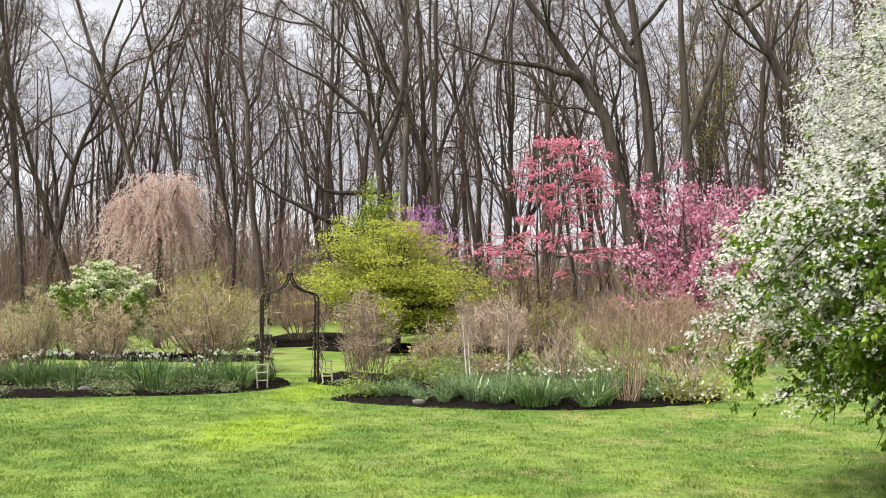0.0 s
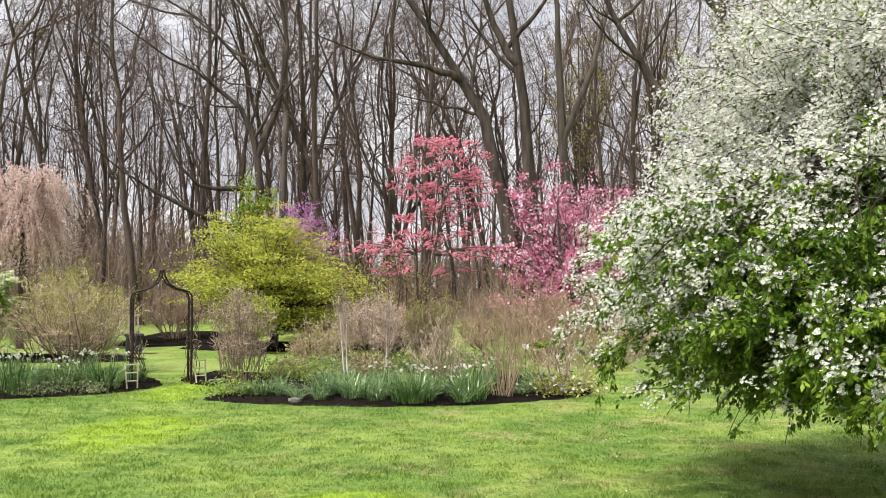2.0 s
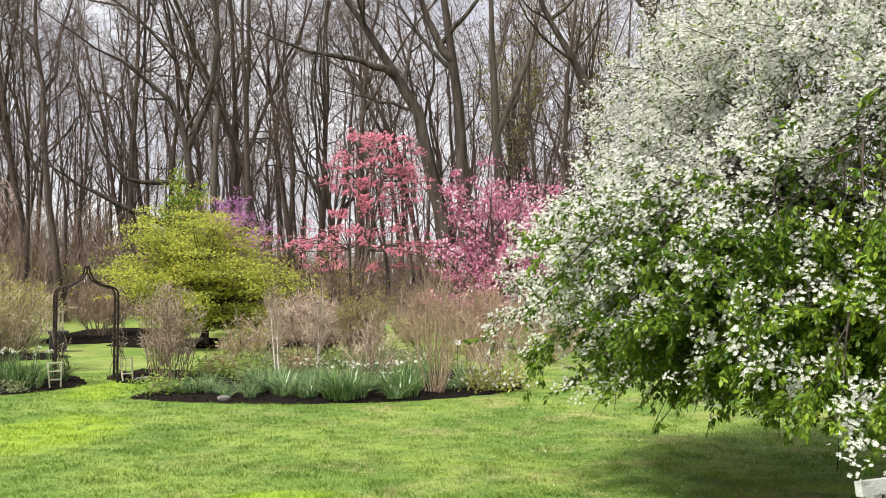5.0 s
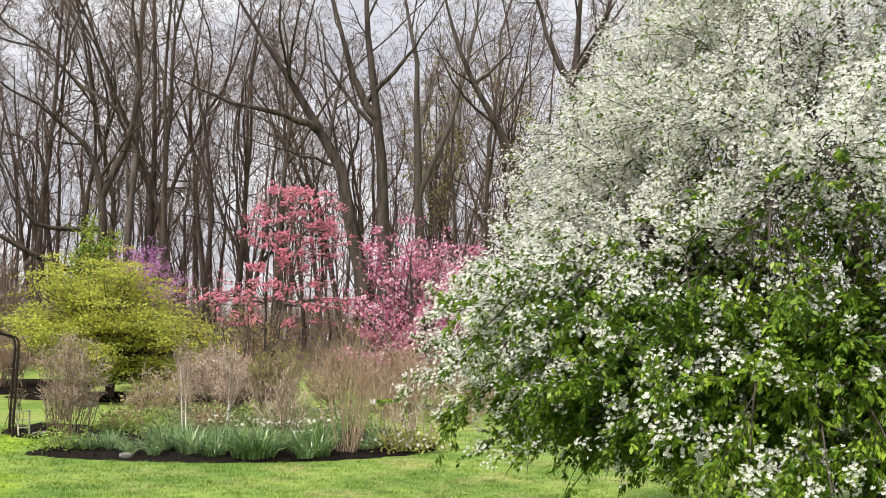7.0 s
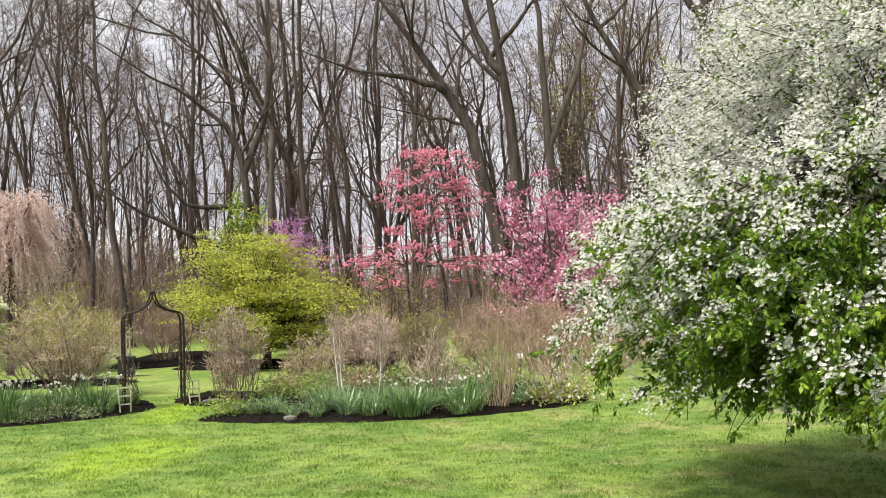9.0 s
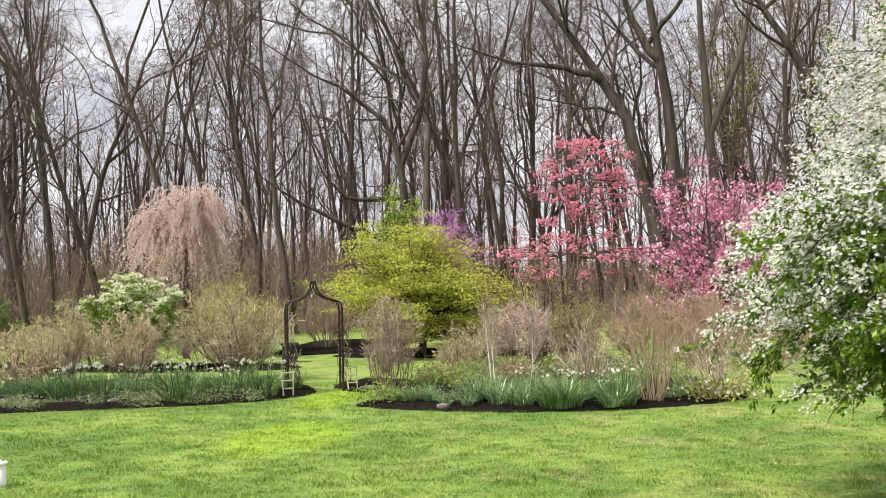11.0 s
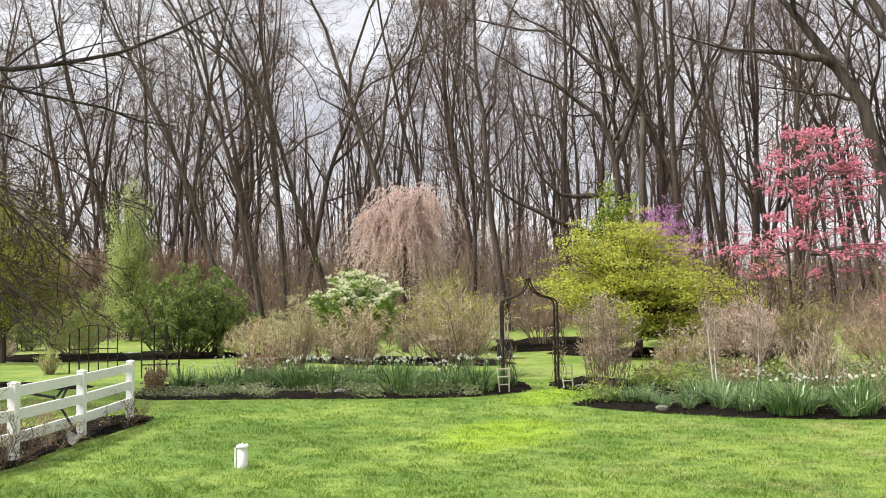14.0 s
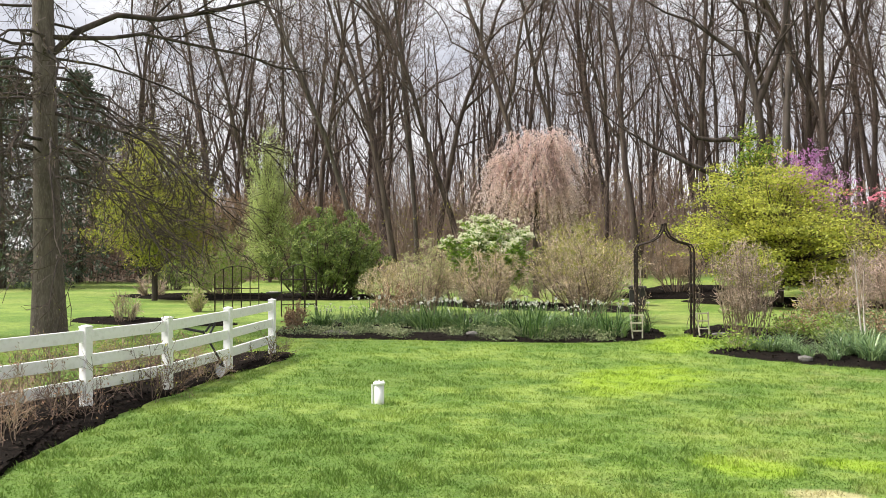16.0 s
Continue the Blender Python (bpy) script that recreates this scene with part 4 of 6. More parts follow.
# crabapple in full flower beside the viewer
def spaced(rng, P, gap):
    """Points of P that keep that distance from one another."""
    kept = []
    for p in P[rng.permutation(len(P))]:
        if all(((p - q) ** 2).sum() > gap * gap for q in kept):
            kept.append(p)
    return np.array(kept)


def crabapple(at, profile, seed):
    """Stout scaffold limbs bear boughs that end all over a broad crown; each bough fans into branches and arching shoots,
    set with white blossom in the upper crown and with drooping leaves and single heads of blossom below."""
    rng = RNG(seed)
    top = profile[-1][0]
    k = 8
    t = np.linspace(0, 1, k)
    TP = np.stack([np.stack([s * 0.07 + s * 0.55 * t ** 1.4, 0.3 * s * t ** 1.6, top * 0.72 * t - 0.05], -1) for s in (-1, 1)])
    TR = np.repeat((0.17 * (1 - 0.8 * t))[None], 2, 0)
    # tips of the boughs, a clear step apart, with fewer on the far side
    tips = spaced(rng, np.concatenate([in_crown(rng, 2600, [(z, r * 0.88) for z, r in profile], 0.0, 1.0, seed), in_crown(rng, 900, [(z, r * 0.90) for z, r in profile if z < 2.6], 0.0, 1.0, seed + 2), in_crown(rng, 1200, [(z, r * 0.90) for z, r in profile if z > 2.6], 0.0, 1.0, seed + 4)]), 0.50)
    ring = in_crown(rng, 1500, [(z, r * 0.90) for z, r in profile if z < 2.6], 0.0, 1.0, seed + 6)
    tips = np.concatenate([tips, spaced(rng, ring[0.6 * ring[:, 0] + 0.8 * ring[:, 1] < 0.4], 0.52)])
    far = 0.6 * tips[:, 0] + 0.8 * tips[:, 1]
    tips = tips[rng.random(len(tips)) < np.interp(far, [0.4, 1.8], [1.0, 0.4])]
    # a few boughs hang low over the lawn
    low = np.array([(-3.25, -3.10, 1.30), (-2.85, -3.35, 1.2), (-2.5, -3.5, 1.4), (-3.7, -2.6, 1.5), (-1.9, -3.7, 1.2)])
    tips = np.concatenate([tips, low])
    n = len(tips)
    # scaffold limbs
    a = np.arange(11) * 2.4 + 0.5
    SE = np.stack([np.cos(a) * 2.1, np.sin(a) * 2.1, 2.3 + 2.2 * (np.arange(11) % 4) / 3], 1)
    SE = np.concatenate([SE, [(-1.9, -1.7, 3.3), (-2.3, -0.9, 2.9)]])
    m = len(SE)
    SS = TP[(SE[:, 0] > 0).astype(int), np.clip((SE[:, 2] * 1.0).astype(int), 1, 4)]
    SP = curve_to(rng, SS, SE, 9, 0.08, 0.08)
    SRad = rng.uniform(0.045, 0.075, m)[:, None] * np.linspace(1, 0.35, 9)
    wood = np.concatenate([SP[:, 3:].reshape(-1, 3), TP[:, 3:].reshape(-1, 3)])
    near = np.array([np.argmin(((wood - p) ** 2).sum(1) + 0.8 * np.clip(wood[:, 2] - p[2] + 0.2, 0, None) ** 2) for p in tips])
    B = curve_to(rng, wood[near], tips, 9, 0.16, 0.07)
    BR = rng.uniform(0.011, 0.02, n)[:, None] * np.linspace(1, 0.3, 9)
    L1, r1 = grow(rng, B, BR, 8, (0.50, 1.0), (18, 58), (0.35, 0.75), 5, 0.0, 0.12, 0.6, absolute=True)
    L2, r2 = grow(rng, L1, r1, 6, (0.25, 1.0), (22, 60), (0.16, 0.38), 5, -0.04, 0.13, 0.7, absolute=True)
    own = np.repeat(np.arange(n), 48)
    L2, r2 = np.concatenate([L2, L1]), np.concatenate([r2, r1])
    own = np.concatenate([own, np.repeat(np.arange(n), 8)])
    mid = L2[:, 3]
    # the skirt ends over head-high grass; a dark hollow opens under the heavy upper boughs
    hollow = (((mid - np.array([-3.0, -2.9, 2.72])) / np.array([1.05, 1.05, 0.34])) ** 2).sum(1)
    keep = rng.random(len(mid)) < np.interp(hollow, [0.7, 1.3], [0.04, 1.0])
    keep &= (mid[:, 2] > 0.82 + 0.25 * rng.random(len(mid))) | (own >= n - 5)
    # few shoots live in the shade inside the crown
    zs, rs = np.array(profile).T
    depth = np.hypot(mid[:, 0], mid[:, 1]) / np.interp(mid[:, 2], zs, rs)
    keep &= (rng.random(len(mid)) < np.interp(depth, [0.55, 0.82], [0.10, 1.0])) | (mid[:, 2] > 6.6)
    L2, r2, own, mid = L2[keep], r2[keep], own[keep], mid[keep]
    # how freely each shoot flowers: by height, more on the sunny flank, and bough by bough
    side = 0.8 * mid[:, 0] - 0.6 * mid[:, 1]
    lush = rng.uniform(-0.34, 0.34, n)[own]
    chance = np.interp(mid[:, 2] + lush - 0.42 * np.clip((side + 3.0) / 2.6, 0, 1), [1.0, 1.6, 1.95, 2.3, 2.6, 3.0], [0.06, 0.07, 0.13, 0.46, 0.88, 0.98])
    chance = np.maximum(chance, 0.78 * np.clip((-side - 1.8 + lush) / 1.2, 0, 1) * np.interp(mid[:, 2], [1.2, 1.7], [0.3, 1.0]))
    chance = np.where(own >= n - 5, 0.3, chance)
    flowering = rng.random(len(mid)) < chance
    high = mid[:, 2] > 3.0
    fade = np.interp(0.6 * mid[:, 0] + 0.8 * mid[:, 1], [-0.4, 1.0], [1.0, 0.12])

    def spurs(which, per, s):
        i = np.repeat(which, per)
        i = i[rng.random(len(i)) < fade[i]]
        x = rng.uniform(*s, len(i)) * 4
        j = np.minimum(x.astype(int), 3)
        f = (x - j)[:, None]
        return L2[i, j] * (1 - f) + L2[i, j + 1] * f, unit(L2[i, j + 1] - L2[i, j])

    up_c, _ = spurs(np.where(flowering & high)[0], 6, (0.1, 1.0))
    dn_c, _ = spurs(np.where(flowering & ~high)[0], 6, (0.40, 1.0))
    fl = []
    for c, per, jit in ((up_c, 5, 0.040), (dn_c, 5, 0.038)):
        q = np.repeat(c, per, 0)
        fl.append(q + rng.normal(size=q.shape) * jit + np.array([0, 0, 0.012]))
    fl_w = [unit(q - np.array([0, 0, 2.0])) * 0.5 + np.array([-0.1, -0.2, 0.45]) for q in fl]
    g_c, g_w = spurs(np.where(~flowering & (mid[:, 2] < 3.3))[0], 9, (0.05, 1.0))
    h_c, h_w = spurs(np.where(flowering & ~high)[0], 3, (0.0, 0.7))
    u_c, u_w = spurs(np.where(flowering & high)[0], 1, (0.0, 0.9))
    leaf_c = np.concatenate([np.repeat(g_c, 4, 0), np.repeat(h_c, 3, 0), np.repeat(u_c, 2, 0)])
    leaf_w = np.concatenate([np.repeat(g_w, 4, 0), np.repeat(h_w, 3, 0), np.repeat(u_w, 2, 0)])
    leaf_c = leaf_c + rng.normal(size=leaf_c.shape) * 0.012
    # inner leaves that close the crown
    I = in_crown(rng, 1500, [(z * 0.62 + 0.45, r * 0.74) for z, r in profile], 0.0, 0.4, seed + 1)
    I = np.repeat(I, 16, 0) + rng.normal(size=(1500 * 16, 3)) * 0.13
    ob = thing("crabapple_tree", at, "broad crabapple tree smothered in white blossom over fresh green leaves", "tree")
    part("trunk", tubes(TP, TR, 10), BARK_DARK, ob, smooth=True)
    part("branchwork", join([tubes(SP, SRad, 8), tubes(B, BR, 5), tubes(L1, np.maximum(r1, 0.004), 3)]), BARK_DARK, ob)
    part("crown", strips(L2, np.maximum(r2, 0.0022) * 2.0, unit(rng.normal(size=(len(L2), 3)))), BARK_DARK, ob)
    part("foliage", join([leaf_quads(rng, leaf_c, (0.038, 0.072), 0.45, droop=0.35, way=leaf_w * 0.9), leaf_quads(rng, I, (0.06, 0.10), 0.4, droop=0.25)]), LEAF_CRAB, ob)
    part("blossom", join([blossoms(rng, fl[0], (0.024, 0.039), 3, facing=fl_w[0], cup=0.3, wide=4.4), blossoms(rng, fl[1], (0.024, 0.039), 4, facing=fl_w[1], cup=0.3, wide=4.4)]), PETAL_WHITE, ob)


crabapple(on(6.3, 8.4), [(1.0, 3.2), (1.2, 3.9), (1.55, 4.4), (2.05, 4.65), (2.5, 4.6), (3.4, 4.05), (4.2, 3.4), (5.1, 2.9), (5.9, 2.5), (6.8, 1.8), (7.5, 1.0), (7.9, 0.3)], 71)

crown_tree("golden_maple", on(-4.75, 32.4), "spreading Japanese maple with layered yellow-green spring leaves", "tree",
           [(0.6, 2.2), (1.3, 3.2), (2.4, 3.6), (3.2, 3.0), (4.0, 2.0), (4.75, 0.8)], 3, 290, 72, BARK,
           [("foliage", LEAF_MAPLE, 60000, ("spray", 24, 0.24, 0.18, "leaf"), (0.065, 0.115), 0.7, 0.5, 0.05, None)], trunk_r=0.09, gaps=0.52, shell=0.6, sag=0.06, twig_len=(0.35, 0.9), twig_n=7, twig_up=0.02, scale=0.75, shear=-0.35)

crown_tree("weeping_cherry", on(-13.85, 33.2), "weeping cherry with drooping strands of pale pink blossom", "tree",
           [(3.9, 0.7), (5.0, 1.1), (5.8, 1.4), (6.3, 1.3), (6.6, 0.95)], 1, 54, 73, BARK,
           [("blossom", PETAL_BLUSH, 62000, "flower", (0.04, 0.07), 3, 0, 0.026, [(1.0, 0.05), (2.4, 0.45), (3.8, 0.9), (6.6, 1.0)])],
           trunk_r=0.14, gaps=0.5, sag=0.16, twig_len=(0.3, 3.0), twig_n=15, twig_up=-0.95, twig_mat=TWIG, shell=0.6, start=(0.4, 0.62), twig_s=(0.45, 1.0))

def tiered_tree(name, at, label, levels, stems, seed, bark, petal, per_pad, size, petals):
    """A tree of several slim stems whose blossom lies in flat, separate tiers. levels: rows of (height, reach, how many tiers, shift)."""
    rng = RNG(seed)
    top = levels[-1][0]
    k = 9
    t = np.linspace(0, 1, k)
    TP = []
    for i in range(stems):
        a = 2.4 * i + seed
        lean = rng.uniform(0.05, 0.16) * top
        TP.append(np.stack([0.08 * np.cos(a) + (np.cos(a) * lean + 0.6) * t ** 1.4, 0.08 * np.sin(a) + np.sin(a) * lean * t ** 1.4, top * rng.uniform(0.82, 0.96) * t - 0.05], -1))
    TP = np.array(TP) + np.cumsum(rng.normal(size=(stems, k, 3)) * 0.035, 1) * t[:, None]
    TR = np.repeat((0.065 * (1 - 0.82 * t))[None], stems, 0) * rng.uniform(0.7, 1.1, stems)[:, None]
    pads, radius = [], []
    for z, reach, count, shift in levels:
        for i in range(count):
            a = 2.4 * i + 1.7 * z + rng.normal() * 0.3
            q = reach * rng.uniform(0.05, 0.95) ** 0.8
            pads.append((shift + q * math.cos(a), q * math.sin(a), z + rng.normal() * 0.14))
            radius.append(rng.uniform(0.3, 0.72) * min(1.0, 0.35 + reach / 3))
    pads, radius = np.array(pads), np.array(radius)
    wood = TP[:, 2:].reshape(-1, 3)
    near = np.array([np.argmin(((wood - p)[:, :2] ** 2).sum(1) + 1.2 * (wood[:, 2] - p[2] + 0.45) ** 2) for p in pads])
    B = curve_to(rng, wood[near], pads, 7, 0.02, 0.06)
    BR = np.full((len(pads), 1), 0.018) * np.linspace(1, 0.35, 7)
    L, r = grow(rng, B, BR, 8, (0.45, 1.0), (25, 65), (0.5, 1.0), 5, 0.03, 0.12, 0.6, absolute=True)
    L[:, :, 2] = L[:, :1, 2] + (L[:, :, 2] - L[:, :1, 2]) * 0.35
    scale = np.repeat(radius, 8)[:, None, None]
    L = L[:, :1] + (L - L[:, :1]) * scale * 1.25
    L3, r3 = grow(rng, L, r, 4, (0.25, 1.0), (25, 60), (0.35, 0.6), 3, 0.04, 0.15, 0.7)
    L3[:, :, 2] = L3[:, :1, 2] + (L3[:, :, 2] - L3[:, :1, 2]) * 0.5
    C, _ = along(rng, L3, len(pads) * per_pad, (0.15, 1.0), 0.03)
    C = C + np.array([0, 0, 0.03])
    ob = thing(name, at, label, "tree")
    part("trunk", tubes(TP, TR, 8), bark, ob, smooth=True)
    part("branchwork", join([tubes(B, BR, 5), tubes(L, np.maximum(r, 0.006), 3)]), bark, ob)
    part("crown", tubes(L3, np.maximum(r3, 0.004), 3), TWIG, ob)
    part("blossom", blossoms(rng, C, size, petals, facing=np.array([-0.05, -0.5, 0.7]), cup=0.2), petal, ob)
    return ob


tiered_tree("coral_dogwood", on(0.35, 33.0), "open-branched tree with coral-pink blossom in flat tiers",
            [(2.7, 2.8, 6, 0.2), (3.2, 3.6, 12, -0.1), (3.6, 3.8, 13, -0.2), (4.1, 2.9, 9, 0.3), (4.6, 2.1, 7, 0.6), (5.1, 2.1, 8, 0.7), (5.6, 2.4, 10, 0.7), (6.0, 2.4, 10, 0.7), (6.4, 2.3, 10, 0.7), (6.8, 2.1, 9, 0.7), (7.2, 1.7, 7, 0.6), (7.6, 1.1, 5, 0.5)],
            5, 74, BARK_PALE, PETAL_CORAL, 85, (0.055, 0.09), 4)

crown_tree("pink_magnolia", on(4.9, 29.6), "upright tree crowded with magenta-pink blossom", "tree",
           [(0.8, 1.7), (2.4, 2.5), (4.0, 2.3), (5.2, 2.0), (5.9, 1.2), (6.3, 0.3)], 4, 120, 75, BARK_PALE,
           [("blossom", PETAL_BLUSH_DEEP, 3600, ("spray", 3, 0.07, 0.8, "flower"), (0.065, 0.105), 5, 0, 0.03, None), ("blossom", PETAL_PINK, 9500, ("spray", 7, 0.11, 0.6, "flower"), (0.06, 0.105), 5, 0, 0.03, None)],
           trunk_r=0.07, gaps=0.22, shell=0.6, sag=-0.02, twig_len=(0.35, 0.9), twig_n=7, twig_up=0.12, twig_mat=TWIG)

crown_tree("redbud", on(-5.3, 39.6), "small redbud in bright purple flower", "tree",
           [(2.7, 1.4), (3.6, 2.1), (4.5, 2.2), (5.2, 1.4), (5.6, 0.5)], 2, 90, 76, BARK,
           [("blossom", PETAL_PURPLE, 17000, "flower", (0.05, 0.085), 4, 0, 0.06, None)], trunk_r=0.09, gaps=0.2, sag=0.0, twig_len=(0.4, 1.0), twig_n=7, twig_mat=TWIG)

crown_tree("budding_tree", on(-6.2, 36.2), "slim young tree with sparse yellow-green leaves", "tree",
           [(3.0, 0.7), (4.5, 1.1), (5.8, 1.0), (6.8, 0.3)], 1, 46, 77, BARK,
           [("foliage", LEAF_OLIVE, 2400, "leaf", (0.08, 0.14), 0.6, 0.4, 0.08, None), ("foliage", LEAF_VIBURNUM, 2600, "leaf", (0.08, 0.14), 0.6, 0.4, 0.08, [(3, 0.2), (5, 1.0)])], trunk_r=0.08, gaps=0.3, sag=0.0, twig_len=(0.4, 0.9), twig_n=6)

crown_tree("young_willow", on(-26.5, 25.8), "small lawn tree with hanging yellow-green new leaves", "tree",
           [(1.5, 1.6), (2.6, 2.4), (4.2, 2.3), (5.6, 1.7), (6.6, 0.8), (7.0, 0.2)], 1, 130, 78, BARK_DARK,
           [("foliage", LEAF_OLIVE, 23000, "droop", (0.07, 0.13), 0.45, 0.1, 0.1, None)], trunk_r=0.12, gaps=0.2, sag=0.08, twig_len=(0.5, 1.2), twig_n=7, twig_up=-0.22)

crown_tree("green_poplar", on(-31.5, 38.9), "slender tree in pale fresh green leaf", "tree",
           [(0.6, 0.8), (2.5, 1.3), (4.6, 1.35), (6.8, 1.0), (8.3, 0.2)], 1, 130, 79, BARK,
           [("foliage", LEAF_PALE, 30000, "leaf", (0.06, 0.10), 0.6, 0.2, 0.12, None)], trunk_r=0.09, gaps=0.2, sag=-0.02, twig_len=(0.4, 0.9), twig_n=6, twig_up=0.15)

for i, (x, y, top, r) in enumerate([(9.0, 48.5, 18.5, 2.6), (14.2, 52.0, 22.0, 3.4)]):
    crown_tree("leafing_tree", on(x, y), "tall woodland tree just breaking into olive-green leaf", "tree",
               [(top * 0.5, r * 0.5), (top * 0.7, r), (top * 0.9, r * 0.8), (top, 0.3)], 1, 44, 81 + i, BARK,
               [("foliage", LEAF_DULL, 2400, "leaf", (0.10, 0.18), 0.6, 0.2, 0.15, None)], trunk_r=0.12, gaps=0.2, sag=0.0, twig_len=(0.6, 1.4), twig_n=5, twig_mat=TWIG)


# ---------------------------------------------------------------- evergreens and hedge on the far lawn
def conifer(name, at, height, radius, seed):
    rng = RNG(seed)
    t = np.linspace(0, 1, 8)
    P = np.stack([0 * t, 0 * t, height * t - 0.1], -1)[None]
    R = (0.22 * (1 - 0.9 * t))[None]
    n = 190
    z = height * (0.06 + 0.92 * np.sort(rng.random(n)) ** 0.9)
    L = radius * (1 - z / height) ** 0.75 * rng.uniform(0.75, 1.15, n) + 0.15
    a = rng.uniform(0, 2 * np.pi, n)
    S = np.stack([0 * a, 0 * a, z], 1)
    E = S + np.stack([np.cos(a) * L, np.sin(a) * L, -0.18 * L], 1)
    B = curve_to(rng, S, E, 6, -0.05, 0.03)
    RB = np.full((n, 1), 0.03) * np.linspace(1, 0.2, 6)
    L2, r2 = grow(rng, B, RB, 9, (0.15, 1.0), (35, 65), (0.2, 0.4), 3, -0.05, 0.1, 0.5)
    ob = thing(name, at, "tall dark evergreen with drooping needled boughs", "conifer", "evergreens on the far lawn")
    part("trunk", tubes(P, R, 8), BARK_DARK, ob)
    part("branchwork", join([tubes(B, RB, 3), strips(L2, np.maximum(r2, 0.006) * 2, unit(rng.normal(size=(len(L2), 3))))]), BARK_DARK, ob)
    C, way = along(rng, L2, 9500, (0.1, 1.0), 0.08)
    part("foliage", leaf_quads(rng, C, (0.25, 0.50), 0.2, droop=0.1, way=way), NEEDLE, ob)
    return ob


for i, (x, y, h, r) in enumerate([(-41.5, 30.2, 12, 5.0), (-46.0, 28.5, 14, 5.4), (-44.5, 37.5, 12.5, 5.0), (-49.5, 32.0, 14, 5.4)]):
    conifer("conifer", on(x, y), h, r, 90 + i)


# ---------------------------------------------------------------- shrubs
def shrub(name, at, label, height, width, stems, seed, material, foot=0.15, twig_n=6, twig_len=(0.15, 0.4), leaf=None, bare=0.25, r=0.010, up=0.05, sag=-0.05, top_heavy=0.6, group="", spread=30, fine=1.0):
    """Many stems from one foot, spreading into a round twiggy head. leaf: rows of (part, material, count, size, aspect, flower)."""
    rng = RNG(seed)
    stems = max(9, int(stems * 0.5))
    a = rng.uniform(0, 2 * np.pi, stems)
    q = np.sqrt(rng.random(stems))
    S = np.stack([np.cos(a) * foot * q, np.sin(a) * foot * q, np.full(stems, -0.04)], 1)
    b = a + rng.normal(size=stems) * 0.5
    tilt = np.radians(98) * rng.random(stems) ** 0.55
    reach = rng.uniform(0.72, 1.04, stems)
    E = np.stack([np.cos(b) * width / 2 * np.sin(tilt) * reach, np.sin(b) * width / 2 * np.sin(tilt) * reach, height * (top_heavy * 0.75 + (1 - top_heavy * 0.75) * np.cos(tilt)) * (0.35 + 0.65 * reach)], 1)
    B = curve_to(rng, S, E, 7, sag, 0.07)
    B[:, 1:] += rng.normal(size=(stems, 6, 3)) * 0.012 * height * np.linspace(0.4, 1, 6)[:, None]
    RB = rng.uniform(0.6, 1.5, stems)[:, None] * r * 1.5 * np.linspace(1, 0.25, 7)
    L2, r2 = grow(rng, B, RB, twig_n, (bare, 1.0), (16, spread + 30), twig_len, 4, up + 0.02, 0.20, 0.6, absolute=True)
    L3, r3 = grow(rng, L2, np.maximum(r2, 0.004 * fine), 4, (0.3, 1.0), (15, 45), (0.4, 0.9), 2, up, 0.15, 0.9)
    side = unit(np.cross(L3[:, -1] - L3[:, 0], rng.normal(size=(len(L3), 3))))
    ob = thing(name, at, label, "shrub", group)
    part("branchwork", tubes(B, RB, 4), STEM if material in (TWIG_TAN, TWIG_GREY) else material, ob)
    part("crown", join([tubes(L2, np.maximum(r2, 0.0048 * fine), 3), strips(L3, np.maximum(r3, 0.0042 * fine) * 2.2, side)]), material, ob)
    for pname, m, count, size, aspect, flower in (leaf or []):
        C, way = along(rng, L3, count, (0.5, 1.0), 0.03)
        part(pname, blossoms(rng, C, size, 5) if flower else leaf_quads(rng, C, size, aspect), m, ob)
    return ob


